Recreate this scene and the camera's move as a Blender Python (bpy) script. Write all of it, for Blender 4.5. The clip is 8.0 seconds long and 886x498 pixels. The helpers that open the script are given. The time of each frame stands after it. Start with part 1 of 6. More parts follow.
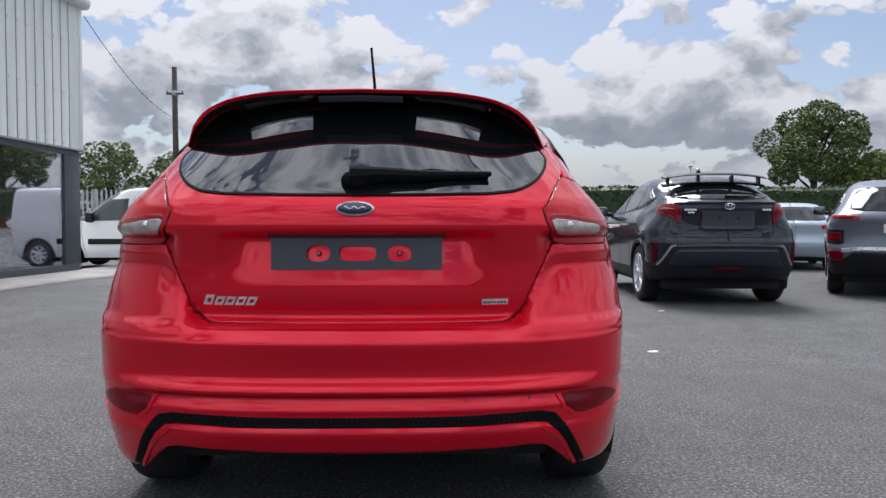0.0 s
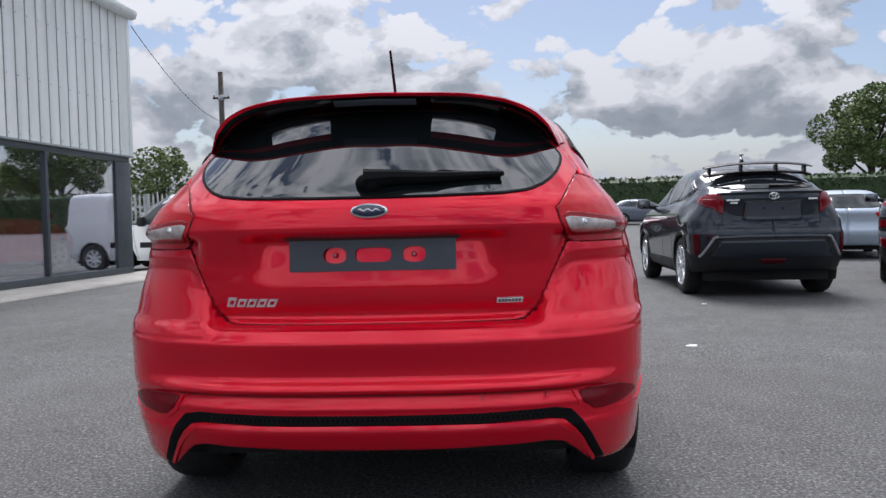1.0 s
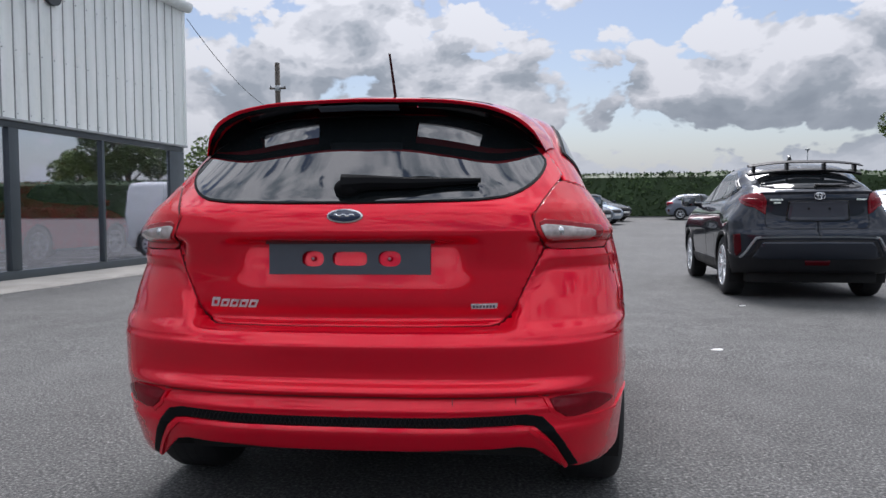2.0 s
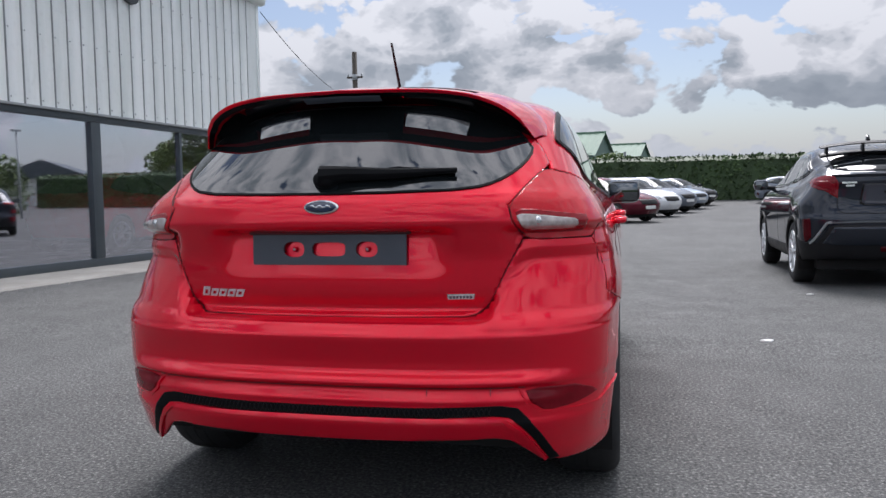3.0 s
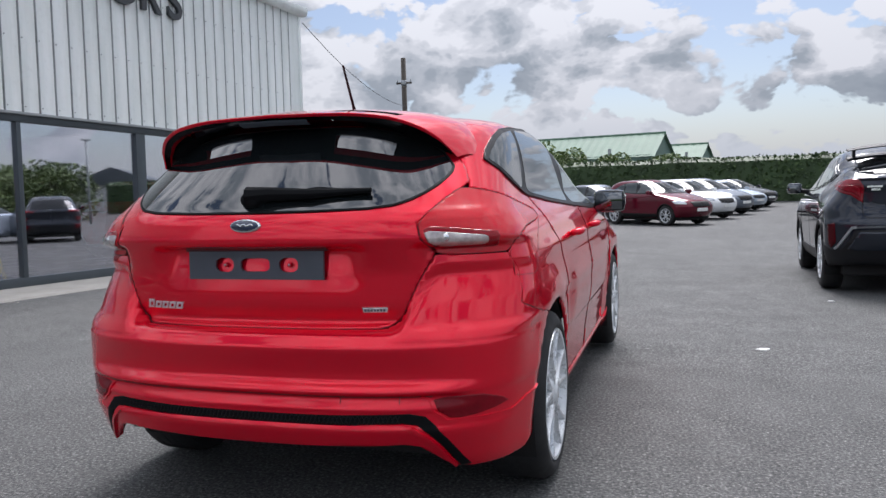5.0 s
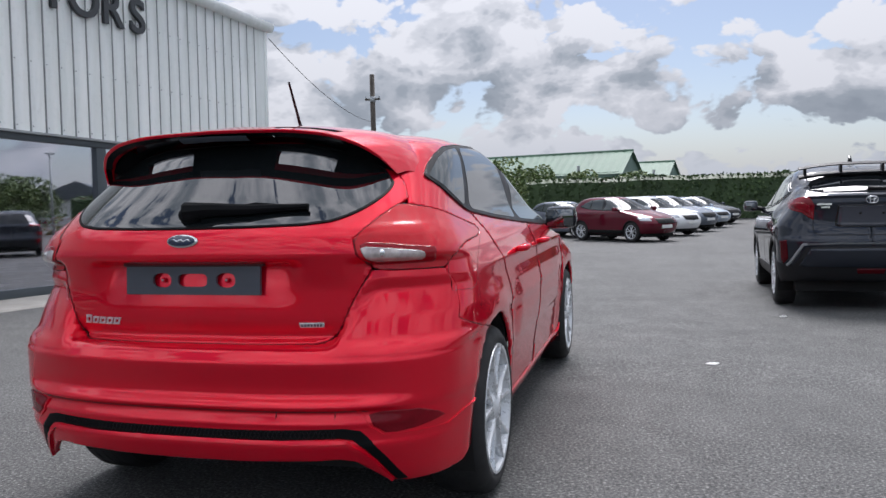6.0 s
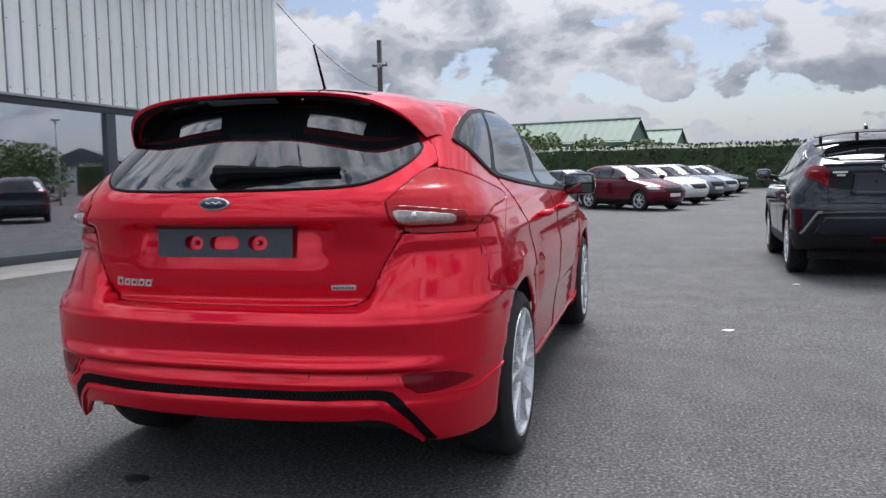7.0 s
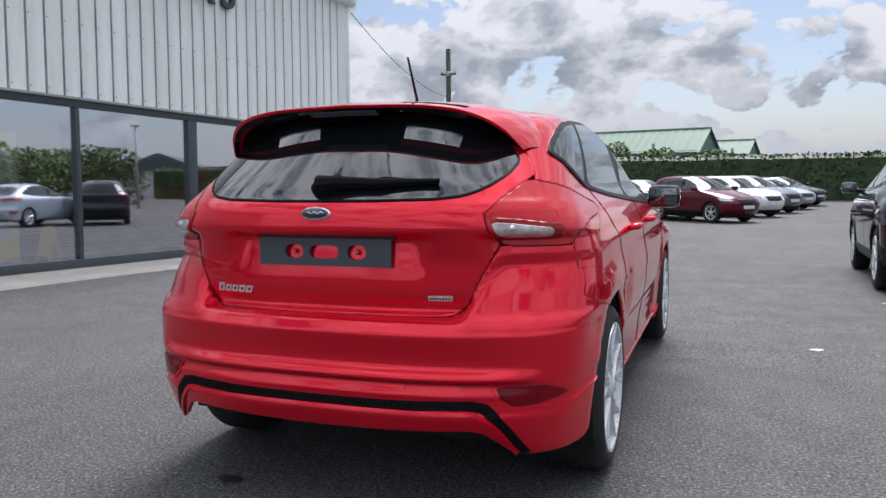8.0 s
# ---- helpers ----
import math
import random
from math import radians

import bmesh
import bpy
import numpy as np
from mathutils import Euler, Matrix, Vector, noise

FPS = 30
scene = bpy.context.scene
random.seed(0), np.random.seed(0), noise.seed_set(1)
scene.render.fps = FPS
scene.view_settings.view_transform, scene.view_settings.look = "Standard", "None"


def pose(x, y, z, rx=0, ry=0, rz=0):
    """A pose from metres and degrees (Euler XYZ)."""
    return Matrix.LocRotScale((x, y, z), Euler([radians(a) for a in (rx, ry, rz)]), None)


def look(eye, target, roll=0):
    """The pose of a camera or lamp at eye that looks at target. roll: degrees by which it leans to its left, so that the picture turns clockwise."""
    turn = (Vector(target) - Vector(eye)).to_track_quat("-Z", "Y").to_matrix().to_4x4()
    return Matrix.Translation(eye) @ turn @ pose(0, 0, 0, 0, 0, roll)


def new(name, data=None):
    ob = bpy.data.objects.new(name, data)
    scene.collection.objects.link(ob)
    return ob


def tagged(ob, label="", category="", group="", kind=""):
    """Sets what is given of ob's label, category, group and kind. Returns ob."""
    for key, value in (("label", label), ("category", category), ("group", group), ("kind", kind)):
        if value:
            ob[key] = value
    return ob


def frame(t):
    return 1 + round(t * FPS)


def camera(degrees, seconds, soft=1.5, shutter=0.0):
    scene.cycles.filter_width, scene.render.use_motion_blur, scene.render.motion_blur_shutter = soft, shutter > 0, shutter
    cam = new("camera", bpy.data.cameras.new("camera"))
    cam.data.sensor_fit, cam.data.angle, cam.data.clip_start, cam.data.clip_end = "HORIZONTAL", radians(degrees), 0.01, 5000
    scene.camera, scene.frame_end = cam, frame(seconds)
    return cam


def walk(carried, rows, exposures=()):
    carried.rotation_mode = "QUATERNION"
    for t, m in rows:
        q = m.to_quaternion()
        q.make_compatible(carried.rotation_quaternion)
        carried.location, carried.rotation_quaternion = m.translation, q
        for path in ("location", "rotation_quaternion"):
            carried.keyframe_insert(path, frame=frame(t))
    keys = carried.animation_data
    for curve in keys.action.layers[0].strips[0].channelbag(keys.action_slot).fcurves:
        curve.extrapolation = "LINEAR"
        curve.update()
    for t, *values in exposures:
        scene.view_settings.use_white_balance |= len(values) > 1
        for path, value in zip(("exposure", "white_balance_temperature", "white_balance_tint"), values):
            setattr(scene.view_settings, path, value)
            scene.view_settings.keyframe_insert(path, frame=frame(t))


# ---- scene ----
cam = camera(60.0, 8.0)
PATH = [
    (0, (0.216, -3.055, 1.037), (0.254, -1.058, 0.932), -0.0),
    (0.5, (0.281, -3.055, 1.049), (0.223, -1.058, 0.946), -0.5),
    (1, (0.319, -3.084, 1.049), (0.233, -1.089, 0.935), -1.4),
    (1.5, (0.418, -3.102, 1.075), (0.217, -1.115, 0.967), -1.6),
    (1.7, (0.473, -3.101, 1.084), (0.271, -1.115, 0.966), -0.9),
    (2.8, (0.852, -3.023, 1.107), (0.446, -1.071, 0.939), -0.7),
    (3, (0.903, -3.022, 1.103), (0.453, -1.081, 0.933), -1.2),
    (3.5, (0.999, -3.041, 1.108), (0.499, -1.112, 0.937), -2.5),
    (4, (1.133, -3.054, 1.125), (0.547, -1.149, 0.956), -1.8),
    (5.3, (1.44, -3.009, 1.145), (0.837, -1.107, 0.995), -1.7),
    (5.5, (1.463, -3.011, 1.141), (0.877, -1.103, 1.009), -1.7),
    (6, (1.51, -3.012, 1.142), (0.98, -1.087, 1.022), -1.5),
    (6.5, (1.499, -3.019, 1.134), (1.026, -1.083, 0.964), -1.2),
    (7, (1.428, -3.044, 1.129), (0.886, -1.13, 0.927), -1.3),
    (7.5, (1.366, -3.063, 1.135), (0.71, -1.183, 0.943), -1.1),
    (8, (1.318, -3.084, 1.146), (0.622, -1.218, 0.967), -0.6),
]
walk(cam, [(t, look(eye, target, roll)) for t, eye, target, roll in PATH], [(0.0, 0.56, 6050, 15), (4.0, 0.60, 6050, 15), (5.5, 0.66, 6050, 15), (6.5, 0.54, 6050, 15), (7.5, 0.56, 6050, 15), (8.0, 0.64, 6050, 15)])


# ---------------------------------------------------------------- light
SUN_EL, SUN_AZ = 52.0, -3.0          # degrees above the horizon; degrees clockwise from +y
CLOUD_SEED = (3.7, 1.2, 0.4)
world = bpy.data.worlds.new("sky")
scene.world = world
world.use_nodes = True
wn, wl = world.node_tree.nodes, world.node_tree.links
wn.clear()


def wnode(kind, **sets):
    n = wn.new(kind)
    for k, v in sets.items():
        n.inputs[k].default_value = v
    return n


sky = wn.new("ShaderNodeTexSky")
sky.sky_type = "NISHITA"
sky.sun_disc = False
sky.sun_elevation = radians(SUN_EL)
sky.sun_rotation = radians(SUN_AZ)
sky.air_density, sky.dust_density, sky.ozone_density = 1.0, 1.2, 1.5
coord = wn.new("ShaderNodeTexCoord")
sep = wn.new("ShaderNodeSeparateXYZ")
wl.new(coord.outputs["Generated"], sep.inputs[0])


def wmath(op, a, b=0.0, clamp=False):
    n = wn.new("ShaderNodeMath")
    n.operation, n.use_clamp = op, clamp
    for i, v in enumerate((a, b)):
        if isinstance(v, (int, float)):
            n.inputs[i].default_value = v
        else:
            wl.new(v, n.inputs[i])
    return n.outputs[0]


# broken cumulus: the cloud field is laid over the dome, flattened towards the horizon
def wvec(op, a, b):
    n = wn.new("ShaderNodeVectorMath")
    n.operation = op
    for i, v in enumerate((a, b)):
        if isinstance(v, tuple):
            n.inputs[i].default_value = v
        else:
            wl.new(v, n.inputs[i])
    return n


SUN_WAY = (math.sin(radians(SUN_AZ)) * math.cos(radians(SUN_EL)), math.cos(radians(SUN_AZ)) * math.cos(radians(SUN_EL)), math.sin(radians(SUN_EL)))
dome = wvec("ADD", wvec("MULTIPLY", coord.outputs["Generated"], (1.0, 1.0, 1.6)).outputs[0], CLOUD_SEED).outputs[0]


def wnoise(scale, detail, rough, vec, warp=0.0):
    n = wnode("ShaderNodeTexNoise", Scale=scale, Detail=detail, Roughness=rough, Distortion=warp)
    wl.new(vec, n.inputs["Vector"])
    return n.outputs["Fac"]


def wnoise_colour(scale, vec):
    n = wnode("ShaderNodeTexNoise", Scale=scale, Detail=3.0)
    wl.new(vec, n.inputs["Vector"])
    return n.outputs["Color"]


def wramp(fac, stops):
    n = wn.new("ShaderNodeValToRGB")
    n.color_ramp.interpolation = "EASE"
    while len(n.color_ramp.elements) < len(stops):
        n.color_ramp.elements.new(0.5)
    for e, (p, c) in zip(n.color_ramp.elements, stops):
        e.position, e.color = p, (*c, 1.0)
    wl.new(fac, n.inputs[0])
    return n.outputs[0]


def cloud_mass(vec):
    """Large heaps with billowed edges."""
    heaps = wnoise(2.3, 3.0, 0.5, vec, 0.1)
    fray = wnoise(9.0, 8.0, 0.58, vec, 0.2)
    cells = wn.new("ShaderNodeTexVoronoi")
    cells.inputs["Scale"].default_value, cells.inputs["Detail"].default_value, cells.inputs["Roughness"].default_value = 8.5, 4.0, 0.55
    wl.new(wvec("ADD", vec, wvec("MULTIPLY", wnoise_colour(5.0, vec), (0.11, 0.11, 0.11)).outputs[0]).outputs[0], cells.inputs["Vector"])
    puffs = wmath("SUBTRACT", 1.34, cells.outputs["Distance"])
    return wmath("ADD", wmath("ADD", wmath("MULTIPLY", heaps, 0.56), wmath("MULTIPLY", puffs, 0.24)), wmath("MULTIPLY", fray, 0.20))


# the heaps and gaps ahead of the camera: azimuth and elevation in degrees, their spreads, and how much thicker
HEAPS = [(-22, 15.5, 7, 1.6, -0.13), (-3, 15.5, 3.5, 1.6, -0.12), (8.5, 13.0, 4, 1.7, -0.13), (26, 15.5, 5, 1.5, -0.10),
         (-17, 10.5, 6, 2.2, 0.06), (-7, 9.0, 6, 2.0, 0.07), (6, 8.0, 8, 2.2, 0.08), (19, 9.0, 8, 3.0, 0.09), (-24, 12.0, 4, 1.5, -0.04), (-5, 5.6, 3, 0.9, -0.07), (30, 5.0, 7, 1.6, 0.06)]
bearing = wmath("ARCTAN2", sep.outputs["X"], sep.outputs["Y"])


def heaps_at(lift):
    total = 0.0
    for az, el, wide, tall, amount in HEAPS:
        p = wmath("MULTIPLY", wmath("SUBTRACT", bearing, radians(az)), 1 / radians(wide))
        q = wmath("MULTIPLY", wmath("SUBTRACT", sep.outputs["Z"], radians(el) - lift), 1 / radians(tall))
        r = wmath("ADD", wmath("MULTIPLY", p, p), wmath("MULTIPLY", q, q))
        total = wmath("ADD", wmath("MULTIPLY", wmath("EXPONENT", wmath("MULTIPLY", r, -1.0)), amount), total)
    return total


body = wmath("ADD", cloud_mass(dome), heaps_at(0.0))
sunward = wvec("ADD", dome, (0.010, 0.02, 0.065)).outputs[0]
body_b = wmath("ADD", cloud_mass(sunward), heaps_at(0.030))
# fewer gaps show overhead than between the heaps lower down
cover = wramp(wmath("ADD", body, wmath("MULTIPLY", sep.outputs["Z"], 0.08)), [(0.412, (0, 0, 0)), (0.445, (1, 1, 1))])
# thick parts are grey, the rims towards the sun are white
thick = wmath("ADD", wmath("MULTIPLY", wmath("SUBTRACT", body_b, body), 3.5), wmath("MULTIPLY", wmath("SUBTRACT", body, 0.30), 1.7))
tone = wramp(thick, [(0.05, (1.16, 1.16, 1.15)), (0.22, (0.92, 0.935, 0.945)), (0.38, (0.66, 0.695, 0.725)), (0.56, (0.46, 0.51, 0.55)), (0.88, (0.36, 0.41, 0.455))])
# the dome is brighter overhead, and the clouds that face the sun are brighter than those before it
toward = wvec("DOT_PRODUCT", coord.outputs["Generated"], SUN_WAY).outputs["Value"]
facing = wmath("MULTIPLY", wmath("MAXIMUM", wmath("SUBTRACT", 0.3, toward), 0.0), 0.75)
glow = wmath("ADD", wmath("ADD", 0.62, wmath("MULTIPLY", sep.outputs["Z"], 1.2)), facing)
cloud = wn.new("ShaderNodeBackground")
wl.new(tone, cloud.inputs["Color"])
wl.new(wmath("MULTIPLY", glow, 0.57), cloud.inputs["Strength"])
clear = wnode("ShaderNodeBackground", Strength=0.066)
wl.new(sky.outputs[0], clear.inputs["Color"])
# grey haze close to the horizon
haze = wnode("ShaderNodeBackground", Color=(0.66, 0.70, 0.73, 1.0), Strength=0.50)
veil = wramp(sep.outputs["Z"], [(0.0, (0.85, 0.85, 0.85)), (0.11, (0.14, 0.14, 0.14))])
broken = wn.new("ShaderNodeMixShader")
wl.new(cover, broken.inputs[0])
wl.new(clear.outputs[0], broken.inputs[1])
wl.new(cloud.outputs[0], broken.inputs[2])
mixed = wn.new("ShaderNodeMixShader")
wl.new(veil, mixed.inputs[0])
wl.new(broken.outputs[0], mixed.inputs[1])
wl.new(haze.outputs[0], mixed.inputs[2])
wo = wn.new("ShaderNodeOutputWorld")
wl.new(mixed.outputs[0], wo.inputs["Surface"])

sun_data = bpy.data.lights.new("sun", "SUN")
sun_data.energy, sun_data.angle, sun_data.color = 2.7, radians(30), (1.0, 0.96, 0.9)
sun_ob = new("sun", sun_data)
az, el = radians(SUN_AZ), radians(SUN_EL)
sun_ob.matrix_world = look((0, 0, 30), (0 - 30 * math.sin(az) * math.cos(el), 0 - 30 * math.cos(az) * math.cos(el), 30 - 30 * math.sin(el)))

# ---------------------------------------------------------------- materials


class Mat:
    """A small builder round one Principled material."""

    def __init__(self, name, colour, rough=0.5, metal=0.0, **more):
        self.m = bpy.data.materials.new(name)
        self.m.use_nodes = True
        self.n, self.l = self.m.node_tree.nodes, self.m.node_tree.links
        self.p = self.n["Principled BSDF"]
        self.p.inputs["Base Color"].default_value = (*colour, 1)
        self.p.inputs["Roughness"].default_value = rough
        self.p.inputs["Metallic"].default_value = metal
        for k, v in more.items():
            self.p.inputs[k.replace("_", " ")].default_value = v
        self.colour = colour
        self.pos = self.n.new("ShaderNodeTexCoord").outputs["Object"]

    def noise(self, scale, detail=4, rough=0.6, stretch=None):
        n = self.n.new("ShaderNodeTexNoise")
        n.inputs["Scale"].default_value, n.inputs["Detail"].default_value, n.inputs["Roughness"].default_value = scale, detail, rough
        vec = self.pos
        if stretch:
            mp = self.n.new("ShaderNodeMapping")
            mp.inputs["Scale"].default_value = stretch
            self.l.new(self.pos, mp.inputs[0])
            vec = mp.outputs[0]
        self.l.new(vec, n.inputs["Vector"])
        return n.outputs["Fac"]

    def ramp(self, fac, stops):
        n = self.n.new("ShaderNodeValToRGB")
        while len(n.color_ramp.elements) < len(stops):
            n.color_ramp.elements.new(0.5)
        for e, (p, c) in zip(n.color_ramp.elements, stops):
            e.position, e.color = p, (*c, 1.0)
        self.l.new(fac, n.inputs[0])
        return n.outputs[0]

    def mix(self, a, b, fac, how="MULTIPLY"):
        n = self.n.new("ShaderNodeMix")
        n.data_type, n.blend_type = "RGBA", how
        for i, v in ((6, a), (7, b)):
            if isinstance(v, tuple):
                n.inputs[i].default_value = (*v, 1)
            else:
                self.l.new(v, n.inputs[i])
        if isinstance(fac, (int, float)):
            n.inputs[0].default_value = fac
        else:
            self.l.new(fac, n.inputs[0])
        return n.outputs[2]

    def base(self, socket):
        self.l.new(socket, self.p.inputs["Base Color"])
        return self

    def vary(self, lo=0.85, hi=1.1, scale=2.0, fine=60.0, rough=None):
        """Base colour varied at two scales, and the gloss with it."""
        a = self.ramp(self.noise(scale, 5), [(0.3, (lo,) * 3), (0.7, (hi,) * 3)])
        b = self.ramp(self.noise(fine, 3), [(0.3, (0.94,) * 3), (0.7, (1.05,) * 3)])
        self.base(self.mix(self.mix(self.colour, a, 1.0), b, 1.0))
        if rough:
            r = self.ramp(self.noise(scale * 2.3, 5), [(0.3, (rough[0],) * 3), (0.7, (rough[1],) * 3)])
            self.l.new(r, self.p.inputs["Roughness"])
        return self

    def bump(self, fac, strength=0.2, distance=0.01):
        n = self.n.new("ShaderNodeBump")
        n.inputs["Strength"].default_value, n.inputs["Distance"].default_value = strength, distance
        self.l.new(fac, n.inputs["Height"])
        self.l.new(n.outputs[0], self.p.inputs["Normal"])
        return self


def car_paint(name, colour, rough=0.32, metal=0.0, fleck=0.04):
    k = Mat(name, colour, rough, metal, Coat_Weight=1.0, Coat_Roughness=0.012, Coat_IOR=1.45, Specular_IOR_Level=0.0)
    a = k.ramp(k.noise(900, 1), [(0.35, (1 - fleck * 3,) * 3), (0.65, (1 + fleck * 3,) * 3)])
    b = k.ramp(k.noise(1.7, 5), [(0.3, (0.96,) * 3), (0.7, (1.03,) * 3)])
    k.base(k.mix(k.mix(colour, a, 1.0), b, 1.0))
    k.l.new(k.ramp(k.noise(9, 6), [(0.35, (0.006,) * 3), (0.75, (0.03,) * 3)]), k.p.inputs["Coat Roughness"])
    return k.m


RED = car_paint("red_paint", (0.76, 0.003, 0.024), 0.2, 0.45)
GREY_PAINT = car_paint("dark_grey_paint", (0.020, 0.025, 0.036), 0.35, 0.45)
MAROON = car_paint("maroon_paint", (0.11, 0.006, 0.018), 0.35, 0.3)
SILVER_BLUE = car_paint("silver_blue_paint", (0.48, 0.55, 0.64), 0.35, 0.3)
MID_GREY = car_paint("mid_grey_paint", (0.16, 0.18, 0.22), 0.4, 0.3)
WHITE_PAINT = car_paint("white_paint", (0.78, 0.79, 0.80), 0.35, 0.0, 0.01)
PLATE_GREY = car_paint("plate_grey_paint", (0.06, 0.065, 0.08), 0.4)
BLACK_PAINT = car_paint("black_paint", (0.01, 0.011, 0.013), 0.3)
GLASS = Mat("dark_glass", (0.006, 0.008, 0.009), 0.015, 0.0, IOR=2.0, Coat_Weight=0.2, Coat_Roughness=0.01).m
SIDE_GLASS = Mat("side_glass", (0.06, 0.07, 0.075), 0.02, 0.0, IOR=1.42).m
CAR_GLASS = Mat("tinted_car_glass", (0.010, 0.012, 0.014), 0.02, 0.0, IOR=1.42).m
SCREEN_GLASS = Mat("windscreen_glass", (0.012, 0.014, 0.016), 0.06, 0.0, IOR=1.25).m
PLASTIC = Mat("black_plastic", (0.008, 0.008, 0.009), 0.45, 0.0, Specular_IOR_Level=0.22).vary(0.8, 1.2, 4, 220, (0.38, 0.55)).m
CLAD = Mat("dark_grey_cladding", (0.012, 0.0125, 0.0145), 0.55, 0.0, Specular_IOR_Level=0.3).vary(0.8, 1.2, 4, 220, (0.45, 0.62)).m
TRIM = Mat("satin_trim", (0.15, 0.16, 0.17), 0.35, 0.5).vary(0.9, 1.1, 6, 120).m
PLASTIC_GREY = Mat("grey_plastic", (0.055, 0.064, 0.082), 0.5).vary(0.9, 1.1, 6, 300, (0.42, 0.58)).m
TYRE = Mat("tyre_rubber", (0.014, 0.014, 0.015), 0.75).vary(0.7, 1.3, 5, 90, (0.65, 0.85)).m
GLOSS_BLACK = Mat("gloss_black", (0.004, 0.004, 0.005), 0.18, 0.0, Specular_IOR_Level=0.25).vary(0.8, 1.2, 6, 80).m
INSERT = Mat("black_insert", (0.0035, 0.004, 0.005), 0.6, 0.0, Specular_IOR_Level=0.12).vary(0.7, 1.2, 8, 160).m
GAP = Mat("panel_gap", (0.045, 0.004, 0.006), 0.7).vary(0.8, 1.1, 5, 80).m
DARK = Mat("underside_black", (0.006, 0.006, 0.006), 0.85).vary(0.7, 1.3).m
ALLOY = Mat("silver_alloy", (0.70, 0.72, 0.74), 0.3, 0.35).vary(0.9, 1.06, 9, 120, (0.22, 0.36)).m
BARREL = Mat("wheel_barrel", (0.035, 0.035, 0.038), 0.6).vary(0.7, 1.2, 8, 60).m
CHROME = Mat("chrome", (0.78, 0.79, 0.80), 0.12, 1.0).vary(0.9, 1.05, 20, 90, (0.08, 0.2)).m
LAMP_RED = Mat("red_lamp_lens", (0.58, 0.004, 0.014), 0.2, 0.0, Specular_IOR_Level=0.1, Coat_Weight=0.6, Coat_Roughness=0.02, Coat_IOR=1.45).vary(0.85, 1.1, 6, 240).m
LAMP_DARK = Mat("dark_red_lens", (0.19, 0.002, 0.009), 0.25, 0.0, Specular_IOR_Level=0.1, Coat_Weight=0.25, Coat_Roughness=0.03).vary(0.7, 1.2, 9, 240).m
LAMP_MID = Mat("inner_red_lens", (0.30, 0.003, 0.010), 0.2, 0.0, Specular_IOR_Level=0.1, Coat_Weight=0.6, Coat_Roughness=0.02, Coat_IOR=1.45).vary(0.8, 1.1, 6, 240).m
LAMP_CLEAR = Mat("clear_lamp_lens", (0.55, 0.48, 0.46), 0.16, 0.2, Coat_Weight=1.0, Coat_Roughness=0.02).vary(0.55, 1.15, 26, 160).m
LAMP_DEEP = Mat("unlit_red_lens", (0.075, 0.002, 0.006), 0.25, 0.0, Specular_IOR_Level=0.1, Coat_Weight=0.2, Coat_Roughness=0.03).vary(0.7, 1.2, 9, 240).m
LAMP_WING = Mat("deep_red_lens", (0.20, 0.003, 0.010), 0.2, 0.0, Specular_IOR_Level=0.1, Coat_Weight=0.6, Coat_Roughness=0.02, Coat_IOR=1.45).vary(0.7, 1.15, 8, 240).m
HEADLAMP = Mat("headlamp_lens", (0.55, 0.58, 0.62), 0.12, 0.3, Coat_Weight=1.0).vary(0.6, 1.1, 14, 90).m
MIRROR = Mat("mirror_silver", (0.16, 0.17, 0.18), 0.04, 1.0).m
BADGE_BLUE = Mat("badge_blue", (0.008, 0.02, 0.06), 0.2, 0.0, Coat_Weight=1.0).m


def asphalt():
    k = Mat("asphalt", (0.05, 0.05, 0.05), 0.85)
    stones = k.n.new("ShaderNodeTexVoronoi")
    stones.inputs["Scale"].default_value = 95
    k.l.new(k.pos, stones.inputs["Vector"])
    grain = k.ramp(k.noise(70, 5, 0.70), [(0.33, (0.013, 0.0134, 0.0137)), (0.46, (0.053, 0.054, 0.054)), (0.57, (0.112, 0.113, 0.111)), (0.70, (0.30, 0.295, 0.285))])
    speck = k.ramp(stones.outputs["Color"], [(0.2, (0.86,) * 3), (0.9, (1.16,) * 3)])
    broad = k.ramp(k.noise(0.35, 6, 0.62), [(0.32, (0.84,) * 3), (0.68, (1.14,) * 3)])
    wear = k.ramp(k.noise(0.9, 4, 0.6, (1.0, 0.18, 1.0)), [(0.35, (0.92,) * 3), (0.7, (1.08,) * 3)])
    c = k.mix(k.mix(k.mix(grain, speck, 1.0), broad, 1.0), wear, 1.0)
    k.base(c)
    k.l.new(k.ramp(k.noise(3, 5), [(0.3, (0.72,) * 3), (0.7, (0.9,) * 3)]), k.p.inputs["Roughness"])
    k.bump(k.noise(64, 5, 0.72), 0.45, 0.010)
    return k.m


ASPHALT = asphalt()
CONCRETE = Mat("concrete", (0.36, 0.345, 0.315), 0.85).vary(0.75, 1.1, 1.6, 40, (0.75, 0.95)).m
CLADDING = Mat("white_cladding", (0.89, 0.92, 0.91), 0.45)
CLADDING.base(CLADDING.mix(CLADDING.mix(CLADDING.colour, CLADDING.ramp(CLADDING.noise(1.1, 6, 0.7, (2.5, 2.5, 0.25)), [(0.32, (0.86, 0.88, 0.86)), (0.62, (1.03,) * 3)]), 1.0), CLADDING.ramp(CLADDING.noise(14, 5, 0.7), [(0.25, (0.9,) * 3), (0.45, (1.0,) * 3)]), 1.0))
CLADDING = CLADDING.m
